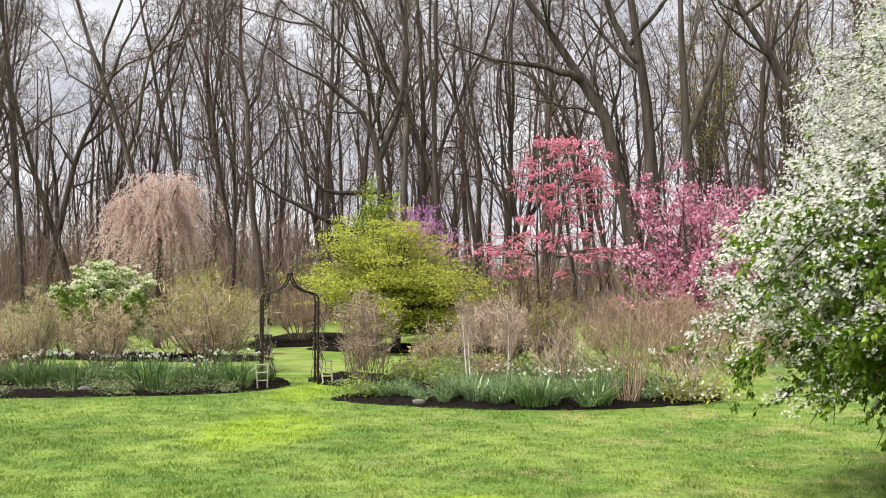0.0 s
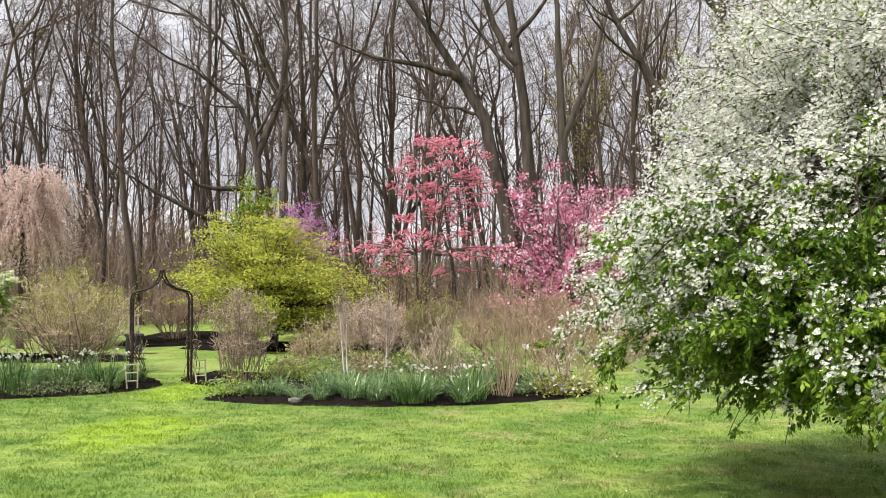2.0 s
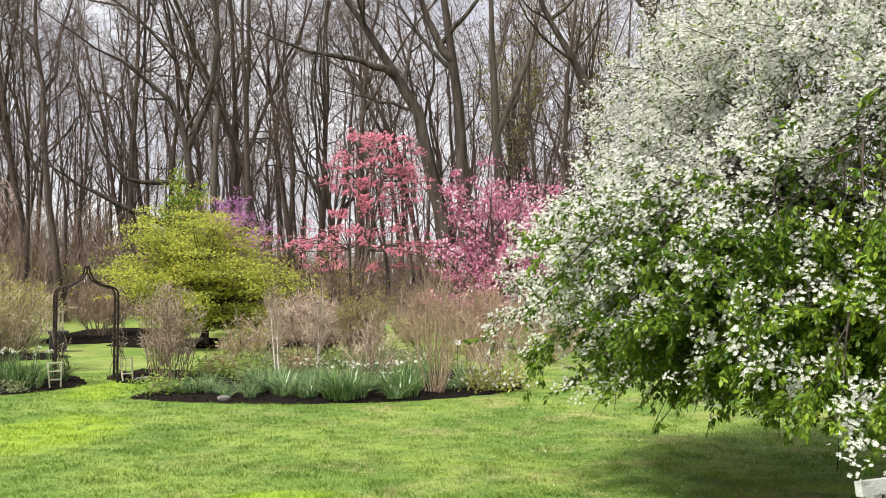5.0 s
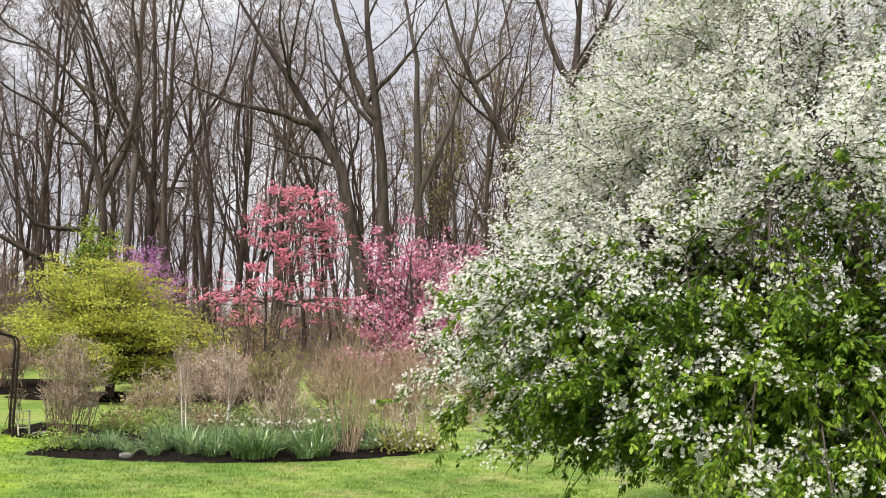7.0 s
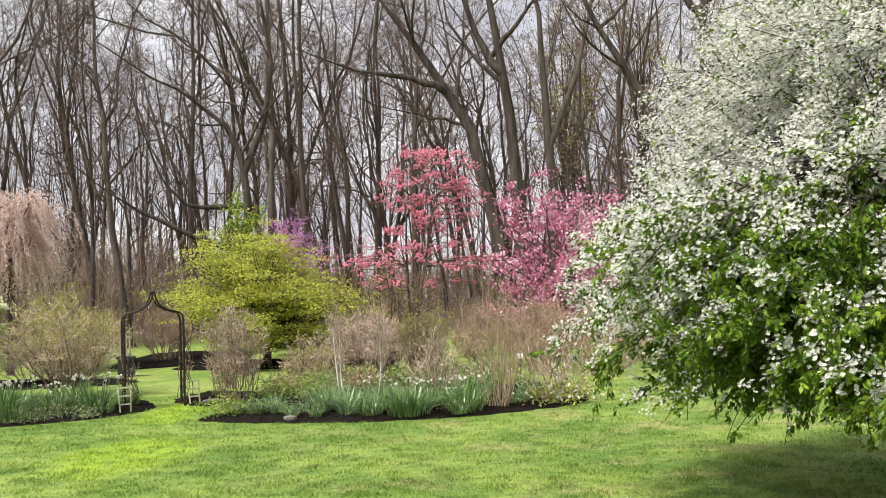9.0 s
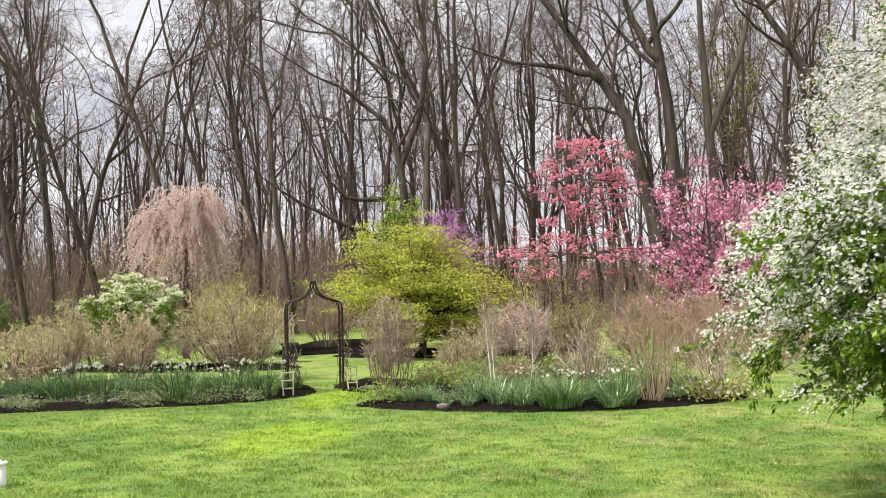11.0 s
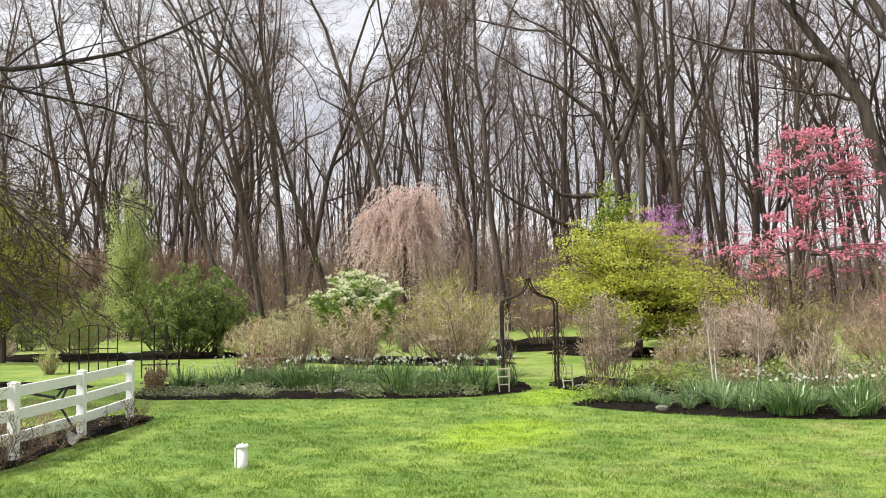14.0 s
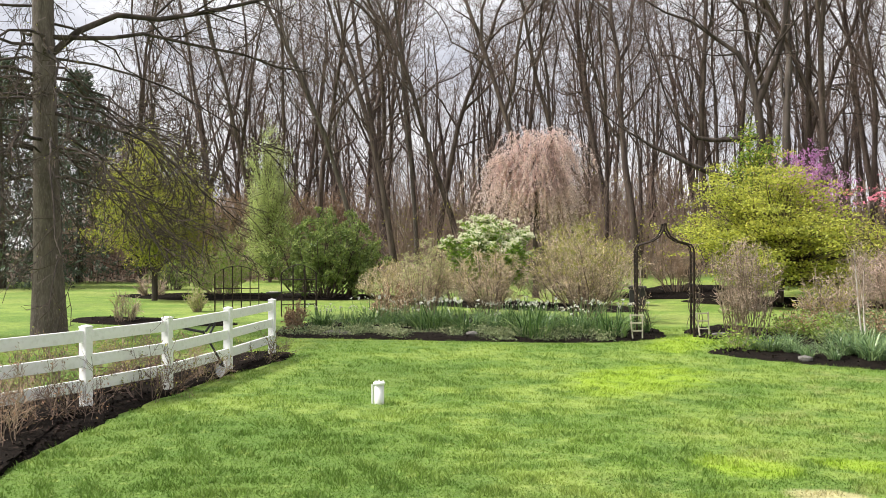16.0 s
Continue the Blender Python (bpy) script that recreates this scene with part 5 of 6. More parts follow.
def dome_shrub(name, at, label, height, width, stems, seed, material, foot=0.15, leaf=None, legs=0.34, r=0.013, lift=0.42, group="", finer=4, forks=(8, 6)):
    """A vase of crooked stems that fork again and again into a dome of fine twigs, open at the foot. lift: where the dome is widest."""
    rng = RNG(seed)
    a = rng.uniform(0, 2 * np.pi, stems)
    q = np.sqrt(rng.random(stems))
    S = np.stack([np.cos(a) * foot * q, np.sin(a) * foot * q, np.full(stems, -0.04)], 1)
    b = a + rng.normal(size=stems) * 0.35
    tilt = np.radians(96) * rng.random(stems) ** 0.62
    reach = rng.uniform(0.55, 0.88, stems)
    mid = height * lift
    E = np.stack([np.cos(b) * width / 2 * np.sin(tilt) * reach, np.sin(b) * width / 2 * np.sin(tilt) * reach, mid + (height - mid) * np.cos(tilt) * reach], 1)
    B = curve_to(rng, S, E, 8, -0.07, 0.05)
    B[:, 1:] += np.cumsum(rng.normal(size=(stems, 7, 3)) * 0.014 * height, 1)
    RB = rng.uniform(0.7, 1.5, stems)[:, None] * r * np.linspace(1, 0.35, 8)
    span = width / 3.2
    L2, r2 = grow(rng, B, RB, forks[0], (legs, 1.0), (22, 58), (0.28 * span, 0.62 * span), 5, 0.03, 0.22, 0.62, absolute=True)
    L3, r3 = grow(rng, L2, r2, forks[1], (0.25, 1.0), (22, 60), (0.14 * span, 0.40 * span), 4, 0.04, 0.22, 0.65, absolute=True)
    low = 0.16 * height + 0.30 * height * (np.hypot(L3[:, -1, 0], L3[:, -1, 1]) / (width / 2)) ** 2
    out = (L3[:, -1, 0] ** 2 + L3[:, -1, 1] ** 2) / (width / 2) ** 2 + np.maximum(0, (L3[:, -1, 2] - mid) / (height - mid)) ** 2
    keep = (out < rng.uniform(0.85, 1.3, len(L3))) & (L3[:, -1, 2] > low)
    L3, r3 = L3[keep], r3[keep]
    L4, r4 = grow(rng, L3, np.maximum(r3, 0.004), finer, (0.3, 1.0), (20, 55), (0.07 * span, 0.20 * span), 2, 0.05, 0.15, 0.8, absolute=True)
    side = unit(np.cross(L4[:, -1] - L4[:, 0], rng.normal(size=(len(L4), 3))))
    ob = thing(name, at, label, "shrub", group)
    part("branchwork", join([tubes(B, RB, 5), tubes(L2, np.maximum(r2, 0.005), 3)]), STEM, ob)
    part("crown", join([tubes(L3, np.maximum(r3, 0.004), 3), strips(L4, np.maximum(r4, 0.0035) * 2.0, side)]), material, ob)
    for pname, m, count, size, aspect, _ in (leaf or []):
        high = L4[rng.random(len(L4)) < np.interp(L4[:, -1, 2], [0.35 * height, 0.95 * height], [0.12, 1.0])]
        C, _ = along(rng, high, count, (0.4, 1.0), 0.02)
        part(pname, leaf_quads(rng, C, size, aspect), m, ob)
    return ob


# island bed beyond the fence end
dome_shrub("twiggy_shrub", on(-8.3, 23.4), "large rounded twiggy shrub breaking into small yellow-green leaves", 2.75, 3.8, 32, 101, TWIG_TAN, 0.24, [("foliage", BUD_GREEN, 6500, (0.035, 0.07), 0.5, False)], r=0.021, finer=3)
dome_shrub("twiggy_shrub", on(-10.75, 22.5), "rounded tan twiggy shrub with a dark foot", 2.05, 2.5, 28, 102, TWIG_TAN, 0.14, [("foliage", BUD_GREEN, 1500, (0.03, 0.055), 0.5, False)], r=0.014)
dome_shrub("twiggy_shrub", on(-12.3, 21.7), "pale twiggy shrub with upright thin stems", 2.3, 1.6, 26, 103, TWIG_TAN, 0.25, [("foliage", LEAF_PALE, 2600, (0.03, 0.05), 0.5, False)], r=0.012, lift=0.55)
shrub("dried_hydrangea", on(-12.9, 21.0), "low brown mound of dried stems and old flower heads", 1.1, 1.2, 80, 104, TWIG_TAN, 0.3, 6, (0.1, 0.25), [("foliage", DRY_LEAF, 900, (0.04, 0.08), 0.7, False)])
shrub("dwarf_shrub", on(-13.5, 17.6), "small round brown clump at the bed's corner", 0.68, 0.55, 70, 105, TWIG_RED, 0.13, 7, (0.05, 0.15), [("foliage", DRY_LEAF, 1100, (0.03, 0.06), 0.7, False)], top_heavy=0.75)
crown_tree("viburnum", on(-13.0, 27.2), "leafy green viburnum topped with creamy white flower heads", "shrub",
           [(1.0, 1.0), (1.6, 1.45), (2.1, 1.45), (2.55, 1.05), (2.85, 0.3)], 5, 90, 106, TWIG_GREY,
           [("foliage", LEAF_VIBURNUM, 18000, "leaf", (0.07, 0.13), 0.6, 0.4, 0.06, None),
            ("blossom", PETAL_CREAM, 8400, ("spray", 20, 0.06, 0.5, "flower"), (0.05, 0.08), 5, 0, 0.09, [(1.5, 0.0), (1.9, 0.12), (2.3, 0.8), (2.6, 1.0)])],
           trunk_r=0.03, shell=0.8, sag=0.0, twig_len=(0.15, 0.4), twig_n=8, limb_r=0.012)
dome_shrub("golden_shrub", on(-13.9, 24.6), "soft yellow-green budding shrub", 1.6, 1.7, 20, 107, TWIG_TAN, 0.3, [("foliage", LEAF_PALE, 3800, (0.03, 0.06), 0.5, False)])
dome_shrub("golden_shrub", on(-10.6, 29.8), "soft yellow-green budding shrub behind the bed", 1.5, 2.6, 24, 108, TWIG_TAN, 0.4, [("foliage", BUD_GREEN, 2800, (0.03, 0.06), 0.5, False)])
shrub("lilac", on(-21.0, 29.4), "big rounded dense dark green shrub", 3.4, 4.5, 110, 109, BARK, 1.0, 12, (0.25, 0.6), [("foliage", LEAF_DARK, 52000, (0.055, 0.10), 0.6, False)], r=0.02, bare=0.3, top_heavy=0.5)
shrub("far_shrub", on(-26.6, 29.8), "loose light green shrub on the far lawn", 2.5, 3.6, 90, 110, TWIG_GREY, 0.5, 9, (0.25, 0.6), [("foliage", LEAF_FRESH, 8000, (0.05, 0.10), 0.5, False)], top_heavy=0.55)
shrub("far_shrub", on(-32.3, 32.6), "dense dark olive shrub on the far lawn", 1.6, 2.2, 70, 111, BARK_DARK, 0.5, 9, (0.2, 0.4), [("foliage", LEAF_DARK, 7000, (0.06, 0.10), 0.5, False)])
shrub("spirea", on(-28.6, 27.6), "low grey-brown twiggy shrub in the far bed", 0.9, 1.4, 80, 112, TWIG_GREY, 0.3, 7, (0.1, 0.3))
shrub("spirea", on(-19.2, 17.6), "low tan twiggy shrub on the far lawn", 0.8, 0.8, 34, 113, TWIG_GREY, 0.2, 7, (0.1, 0.3), [("foliage", BUD_GREEN, 300, (0.02, 0.04), 0.5, False)])
shrub("spirea", on(-20.4, 21.6), "small leafy green shrub on the far lawn", 0.75, 0.6, 40, 114, TWIG_TAN, 0.1, 7, (0.1, 0.25), [("foliage", LEAF_FRESH, 900, (0.03, 0.06), 0.5, False)])
# island bed beside the crabapple
dome_shrub("twiggy_shrub", on(-3.62, 19.85), "grey-tan bush of fine upright twigs", 2.2, 1.6, 60, 121, TWIG_GREY, 0.34, [("foliage", BUD_GREEN, 350, (0.02, 0.04), 0.5, False)], r=0.009, lift=0.7, legs=0.3, finer=1, forks=(6, 4))
shrub("cane_shrub", on(1.72, 17.25), "tall fan of reddish-brown canes above daffodils", 2.45, 1.45, 66, 122, TWIG_RED, 0.16, 4, (0.15, 0.45), [("foliage", DRY_LEAF, 500, (0.02, 0.04), 0.5, False)], bare=0.5, top_heavy=0.9, up=0.14, r=0.0065, fine=0.7)
shrub("cane_shrub", on(0.55, 18.9), "fan of thin tan canes", 1.6, 1.5, 90, 123, TWIG_GREY, 0.14, 5, (0.12, 0.35), None, top_heavy=0.8, up=0.1, r=0.006, bare=0.4, fine=0.7)
shrub("cane_shrub", on(3.05, 18.4), "thin dark spreading stems at the bed's end", 1.4, 1.5, 34, 124, TWIG_GREY, 0.35, 6, (0.15, 0.4), None, up=0.1)
dome_shrub("golden_shrub", on(0.5, 24.0), "yellow-green budding shrub in the island bed", 2.0, 1.9, 26, 125, STEM, 0.2, [("foliage", BUD_GREEN, 3600, (0.03, 0.055), 0.5, False)], lift=0.5)
shrub("copper_shrub", on(-0.5, 27.5), "spreading shrub with sparse coppery new leaves", 3.1, 3.4, 60, 126, BARK, 0.2, 10, (0.3, 0.7), [("foliage", DRY_LEAF, 2600, (0.04, 0.08), 0.5, False), ("foliage", BUD_GREEN, 1500, (0.04, 0.07), 0.5, False)], r=0.016, top_heavy=0.55)
shrub("olive_shrub", on(-2.4, 24.6), "dark olive twiggy shrub", 1.35, 1.6, 110, 127, TWIG_GREY, 0.4, 8, (0.15, 0.35), [("foliage", LEAF_OLIVE, 1800, (0.03, 0.06), 0.5, False)])
dome_shrub("far_shrub", on(-9.3, 36.8), "brown vase-shaped twiggy shrub beyond the arch", 2.3, 2.6, 26, 128, TWIG_RED, 0.3, None, r=0.02, legs=0.4)
shrub("barberry", on(-5.6, 30.4), "small red-brown leafy bush", 0.8, 1.0, 50, 129, TWIG_RED, 0.2, 7, (0.1, 0.25), [("foliage", DRY_LEAF, 900, (0.03, 0.05), 0.5, False)])
dome_shrub("blush_shrub", on(-1.0, 25.6), "fine-twigged shrub with a faint pink haze of buds", 1.95, 2.6, 28, 130, TWIG_GREY, 0.3, [("foliage", PETAL_BLUSH, 1100, (0.025, 0.05), 0.5, False)], lift=0.5)
shrub("cane_shrub", on(3.7, 24.8), "brown twiggy shrub at the back of the bed", 2.2, 2.6, 70, 136, TWIG_RED, 0.4, 9, (0.25, 0.6), [("foliage", DRY_LEAF, 900, (0.03, 0.06), 0.5, False)])
shrub("cane_shrub", on(5.2, 24.0), "spreading brown twiggy shrub before the magnolia", 2.2, 3.0, 50, 131, TWIG_RED, 0.4, 8, (0.25, 0.6), None)


def slim_birch(at, height, seed):
    """A pale sapling: straight slim stems under a small head of fine twigs."""
    rng = RNG(seed)
    n = 3
    E = np.stack([rng.normal(size=n) * 0.12, rng.normal(size=n) * 0.12, height * np.array([1.0, 0.9, 0.8])], 1)
    B = curve_to(rng, rng.normal(size=(n, 3)) * np.array([0.03, 0.03, 0]), E, 8, 0.0, 0.02)
    RB = np.array([0.021, 0.013, 0.010])[:, None] * np.linspace(1, 0.35, 8)
    L2, r2 = grow(rng, B, RB, 22, (0.3, 1.0), (20, 45), (0.2, 0.5), 4, 0.10, 0.14, 0.6, absolute=True)
    L3, r3 = grow(rng, L2, r2, 4, (0.2, 1.0), (20, 50), (0.4, 0.8), 2, 0.08, 0.2, 0.8)
    ob = thing("slim_birch", at, "slim pale-barked sapling with fine bare twigs", "sapling", "slim saplings in the bed")
    part("trunk", tubes(B, RB, 6), TWIG_BIRCH, ob, smooth=True)
    part("crown", join([tubes(L2, np.maximum(r2, 0.004), 3), tubes(L3, np.maximum(r3, 0.0035), 3)]), TWIG_GREY, ob)


slim_birch(on(-1.42, 20.4, 0.05), 1.85, 133)
slim_birch(on(-0.58, 20.8, 0.05), 1.75, 134)
# budding and bare shrubs that close the middle distance
MIDDLE = [(-16.2, 26.4, 1.5, 2.6, TWIG_TAN, BUD_GREEN), (-14.9, 28.6, 1.7, 2.6, TWIG_TAN, BUD_GREEN), (-11.4, 29.0, 1.5, 2.8, TWIG_GREY, BUD_GREEN),
          (2.6, 28.0, 1.9, 3.0, TWIG_RED, DRY_LEAF), (4.2, 26.6, 2.0, 3.0, TWIG_RED, DRY_LEAF), (6.0, 28.2, 2.0, 3.0, TWIG_GREY, DRY_LEAF), (7.4, 26.5, 2.0, 3.0, TWIG_RED, DRY_LEAF)]
for i, (x, y, h, w, wood, leaf) in enumerate(MIDDLE):
    label = {BUD_GREEN: "tan twiggy border shrub in yellow-green bud", DRY_LEAF: "brown twiggy border shrub with a few coppery leaves"}[leaf]
    dome_shrub("border_shrub", on(x, y), label, h, w, 22, 160 + i, wood, 0.35, [("foliage", leaf, 1200, (0.03, 0.065), 0.5, False)], group="border shrubs")
# roses along the fence
for i, (x, y, h) in enumerate([(-8.9, 7.0, 1.0), (-9.0, 8.6, 1.1), (-9.25, 9.1, 0.6), (-9.6, 10.3, 0.5), (-8.6, 6.2, 0.9), (-10.2, 12.4, 0.5), (-9.7, 6.6, 1.1), (-9.8, 7.6, 0.9), (-8.5, 7.2, 0.6), (-9.9, 8.7, 0.8), (-10.3, 9.8, 0.7), (-9.5, 5.8, 1.2), (-8.2, 5.9, 0.7), (-10.2, 7.0, 1.1), (-10.6, 8.2, 1.0), (-10.9, 9.4, 0.9), (-10.4, 6.2, 1.2), (-11.2, 10.6, 0.8), (-11.5, 11.8, 0.7), (-10.1, 8.0, 1.0), (-10.6, 10.0, 0.7)]):
    shrub("rose_bush", on(x, y, 0.04), "thin thorny rose canes with a few new leaves", h * 0.85, 1.0, 16, 140 + i, TWIG if i % 3 else TWIG_RED, 0.2, 8, (0.1, 0.3), [("foliage", BUD_GREEN if i % 2 else DRY_LEAF, 200, (0.02, 0.045), 0.5, False)], r=0.0038, group="roses along the fence", fine=0.5)


def tall_hedge():
    """A high hedge of brown twigs that closes the lawn."""
    rng = RNG(150)
    n = 620
    u = rng.uniform(-5.5, 5.5, n)
    S = np.stack([u, rng.uniform(-0.8, 0.8, n), np.full(n, -0.05)], 1)
    E = S + np.stack([rng.normal(size=n) * 0.35, rng.normal(size=n) * 0.25, rng.uniform(3.6, 5.1, n)], 1)
    B = curve_to(rng, S, E, 5, 0, 0.03)
    RB = np.full((n, 1), 0.02) * np.linspace(1, 0.4, 5)
    L2, r2 = grow(rng, B, RB, 8, (0.05, 1.0), (12, 45), (0.3, 0.8), 2, 0.1, 0.15, 0.6, absolute=True)
    ob = thing("tall_hedge", on(-35.3, 43.4), "high brown hedge of leafless upright twigs", "hedge", turn=39)
    part("branchwork", tubes(B, RB, 3), TWIG_BROWN, ob)
    part("crown", strips(L2, np.maximum(r2, 0.011) * 2, unit(rng.normal(size=(len(L2), 3)))), TWIG_BROWN, ob)
    C, _ = along(rng, L2, 20000, (0.2, 1.0), 0.06)
    part("foliage", leaf_quads(rng, C, (0.06, 0.13), 0.6), DRY_LEAF, ob)


tall_hedge()


# ---------------------------------------------------------------- daffodils and low plants
def daffodil(seed, blades, height, radius, flowers):
    rng = RNG(seed)
    a = rng.uniform(0, 2 * np.pi, blades)
    q = np.sqrt(rng.random(blades)) * radius
    S = np.stack([np.cos(a) * q, np.sin(a) * q, np.full(blades, -0.03)], 1)
    h = height * rng.uniform(0.5, 1.2, blades)
    out = rng.uniform(0.08, 1.75, blades) ** 1.1 * h
    b = a + rng.normal(size=blades) * 0.6
    t = np.linspace(0, 1, 5)
    bend = out[:, None] * t ** 2.2
    P = np.stack([S[:, :1] + np.cos(b)[:, None] * bend, S[:, 1:2] + np.sin(b)[:, None] * bend, S[:, 2:] + h[:, None] * (t - 0.22 * (out / h)[:, None] * t ** 3)], -1)
    W = rng.uniform(0.010, 0.019, blades)[:, None] * np.array([1, 1, 0.95, 0.7, 0.1])
    side = np.stack([-np.sin(b + rng.normal(size=blades) * 0.7), np.cos(b), 0 * b], -1)
    leaves = strips(P, W, unit(side))
    F = None
    if flowers:
        i = rng.integers(0, blades, flowers)
        C = P[i, 2] * np.array([1, 1, 0]) + np.stack([np.zeros(flowers), np.zeros(flowers), height * rng.uniform(0.95, 1.2, flowers)], -1)
        St = curve_to(rng, S[i], C, 4, 0, 0.02)
        F = (tubes(St, np.full((flowers, 4), 0.004), 3), blossoms(rng, C, (0.045, 0.07), 6, wide=4.0), C)
    return leaves, F


def plant_daffodil(seed, blades, height, radius, flowers, label, blade=BLADE_BLUE):
    leaves, F = daffodil(seed, blades, height, radius, flowers)
    ob = thing("daffodil_clump", (0, 0, 0), label, "flowers", "daffodil clumps in the beds")
    part("foliage", leaves, blade, ob)
    if F:
        part("flower_stalk", F[0], blade, ob)
        part("blossom", F[1], PETAL_WHITE, ob)
        rng = RNG(seed + 1)
        part("trumpet", blossoms(rng, F[2] + np.array([0, 0, 0.006]), (0.025, 0.035), 5, cup=0.9), PETAL_CREAM, ob)
    return ob


DAFF = [plant_daffodil(201, 140, 0.44, 0.24, 0, "clump of arching blue-green daffodil leaves"),
        plant_daffodil(202, 150, 0.46, 0.28, 9, "clump of green daffodil leaves with small white flowers", BLADE_GREEN),
        plant_daffodil(203, 95, 0.36, 0.18, 0, "smaller clump of daffodil leaves"),
        plant_daffodil(204, 150, 0.50, 0.30, 12, "large green clump of daffodils with white flowers", BLADE_GREEN)]


def bed_height(x, y):
    return on(x, y, 0.075)


def daffodil_drifts():
    rng = RNG(210)
    first = [True] * 4
    spots = []
    # front drift and back drift of the bed by the crabapple
    for x in np.arange(-2.9, 1.5, 0.40):
        spots.append((x, (16.5 if x > -1.3 else 16.85) + 0.08 * (x + 0.3) ** 2, (0, 1, 2) if x > -1.3 else (0, 2)))
        spots.append((x + 0.15, 17.3 + 0.08 * (x + 0.3) ** 2 * 0.3, (1, 3) if x > -0.3 else (0, 2)))
        spots.append((x - 0.08, 17.75 + 0.08 * (x + 0.3) ** 2 * 0.3, (0, 1, 2)))
    for x in np.arange(-2.6, 2.4, 0.42):
        spots.append((x, 18.6 + 0.4 * math.sin(2.2 * x), (0, 2)))
    for x in np.arange(-2.2, 1.6, 0.5):
        spots.append((x, 20.6 + 0.4 * math.sin(3.1 * x), (1, 2)))
    for x, y in ((2.3, 18.9), (2.55, 18.5), (2.2, 18.4)):
        spots.append((x, y, (0,)))
    # bed by the fence end
    for x in np.arange(-13.2, -6.3, 0.62):
        spots.append((x, 18.35 + 0.13 * (x + 9.5) + 0.3 * math.sin(2.7 * x), (1, 3, 3)))
        spots.append((x + 0.2, 19.3 + 0.13 * (x + 9.5) + 0.3 * math.sin(1.9 * x), (1, 1, 3)))
    for x in (-9.6, -9.1, -8.6, -10.1):
        spots.append((x, 21.0, (3,)))
    for x, y, kinds in spots:
        k = int(rng.choice(kinds))
        m = pose(*bed_height(x + rng.normal() * 0.16, y + rng.normal() * 0.24), 0, 0, rng.uniform(0, 360))
        if first[k]:
            DAFF[k].matrix_world = m
            first[k] = False
            ob = DAFF[k]
        else:
            ob = copy_thing(DAFF[k], m)
        ob.scale = (rng.uniform(0.62, 1.2) * (1.12 if x < -5 else 0.8 if x < -1.6 else 1.0),) * 3


daffodil_drifts()


def ground_cover():
    """Low grey-green plants that edge the beds."""
    rng = RNG(220)
    n = 80
    x = -13.2 + 7.2 * rng.random(n)
    y = np.interp(x, [-13.2, -12.9, -10.2, -7.9, -6.2], [16.45, 16.3, 16.7, 17.25, 17.95]) + 0.22 + 0.95 * rng.random(n)
    C0 = np.stack([x, y, gz(x, y) + 0.05], 1)
    wide = rng.uniform(0.5, 1.5, (n, 1))
    i = rng.choice(n, 17000, p=(wide ** 2 / (wide ** 2).sum())[:, 0])
    C = C0[i] + np.clip(rng.normal(size=(17000, 3)), -1.8, 1.8) * np.array([0.13, 0.12, 0.075]) * wide[i] + np.array([0, 0, 0.03])
    C[:, 2] = np.maximum(C[:, 2], C0[i, 2])
    tagged(new("ground_cover", raw_mesh("ground_cover", *(lambda v, f: (v, [f]))(*leaf_quads(rng, C, (0.03, 0.07), 0.5, flat=0.2)), COVER)), "low grey-green plants edging the bed", "plants", kind="stuff")
    # leafy perennials in the middle of the other bed
    MORE = []
    for x in np.arange(-3.0, 3.0, 0.55):
        for row in range(3):
            label, m = [("dark low leafy clump in the bed", LEAF_DARK), ("grey-green low leafy clump", COVER), ("low bright green leafy perennial", LEAF_FRESH), ("brown clump of old leaves", DRY_LEAF)][int(rng.choice(4, p=[0.42, 0.3, 0.13, 0.15]))]
            MORE.append((x + rng.normal() * 0.15, 21.4 + 1.5 * row + rng.normal() * 0.3, label, m))
    for k, (px, py, label, m) in enumerate([(-2.9, 20.6, "low bright green leafy perennial", LEAF_FRESH), (-2.2, 21.0, "low bright green leafy perennial", LEAF_FRESH), (-1.9, 19.6, "dark low leafy hellebore clump", LEAF_DARK),
                                            (-0.4, 19.3, "grey-green low leafy clump", COVER), (0.4, 18.6, "grey-green low leafy clump", COVER), (-3.35, 17.6, "small bright green budding plant", LEAF_FRESH), (2.75, 17.75, "small yellow-green flowering plant", BUD_GREEN), (3.2, 18.0, "small yellow-green flowering plant", BUD_GREEN)] + MORE):
        ob = thing("perennial", bed_height(px, py), label, "plant")
        q = rng.normal(size=(620, 3)) * np.array([0.28, 0.28, 0.17])
        q[:, 2] = np.abs(q[:, 2])
        part("foliage", leaf_quads(rng, q, (0.04, 0.09), 0.5, flat=0.3), m, ob)
        s = rng.normal(size=(24, 3)) * np.array([0.08, 0.08, 0])
        part("branchwork", tubes(curve_to(rng, s, s * 2.0 + np.array([0, 0, 0.2]), 4, 0, 0.05), np.full((24, 4), 0.004), 3), TWIG_GREY, ob)
        if k in (6, 7):
            part("blossom", blossoms(rng, q[:60] + np.array([0, 0, 0.06]), (0.05, 0.08), 5), PETAL_WHITE, ob)


ground_cover()


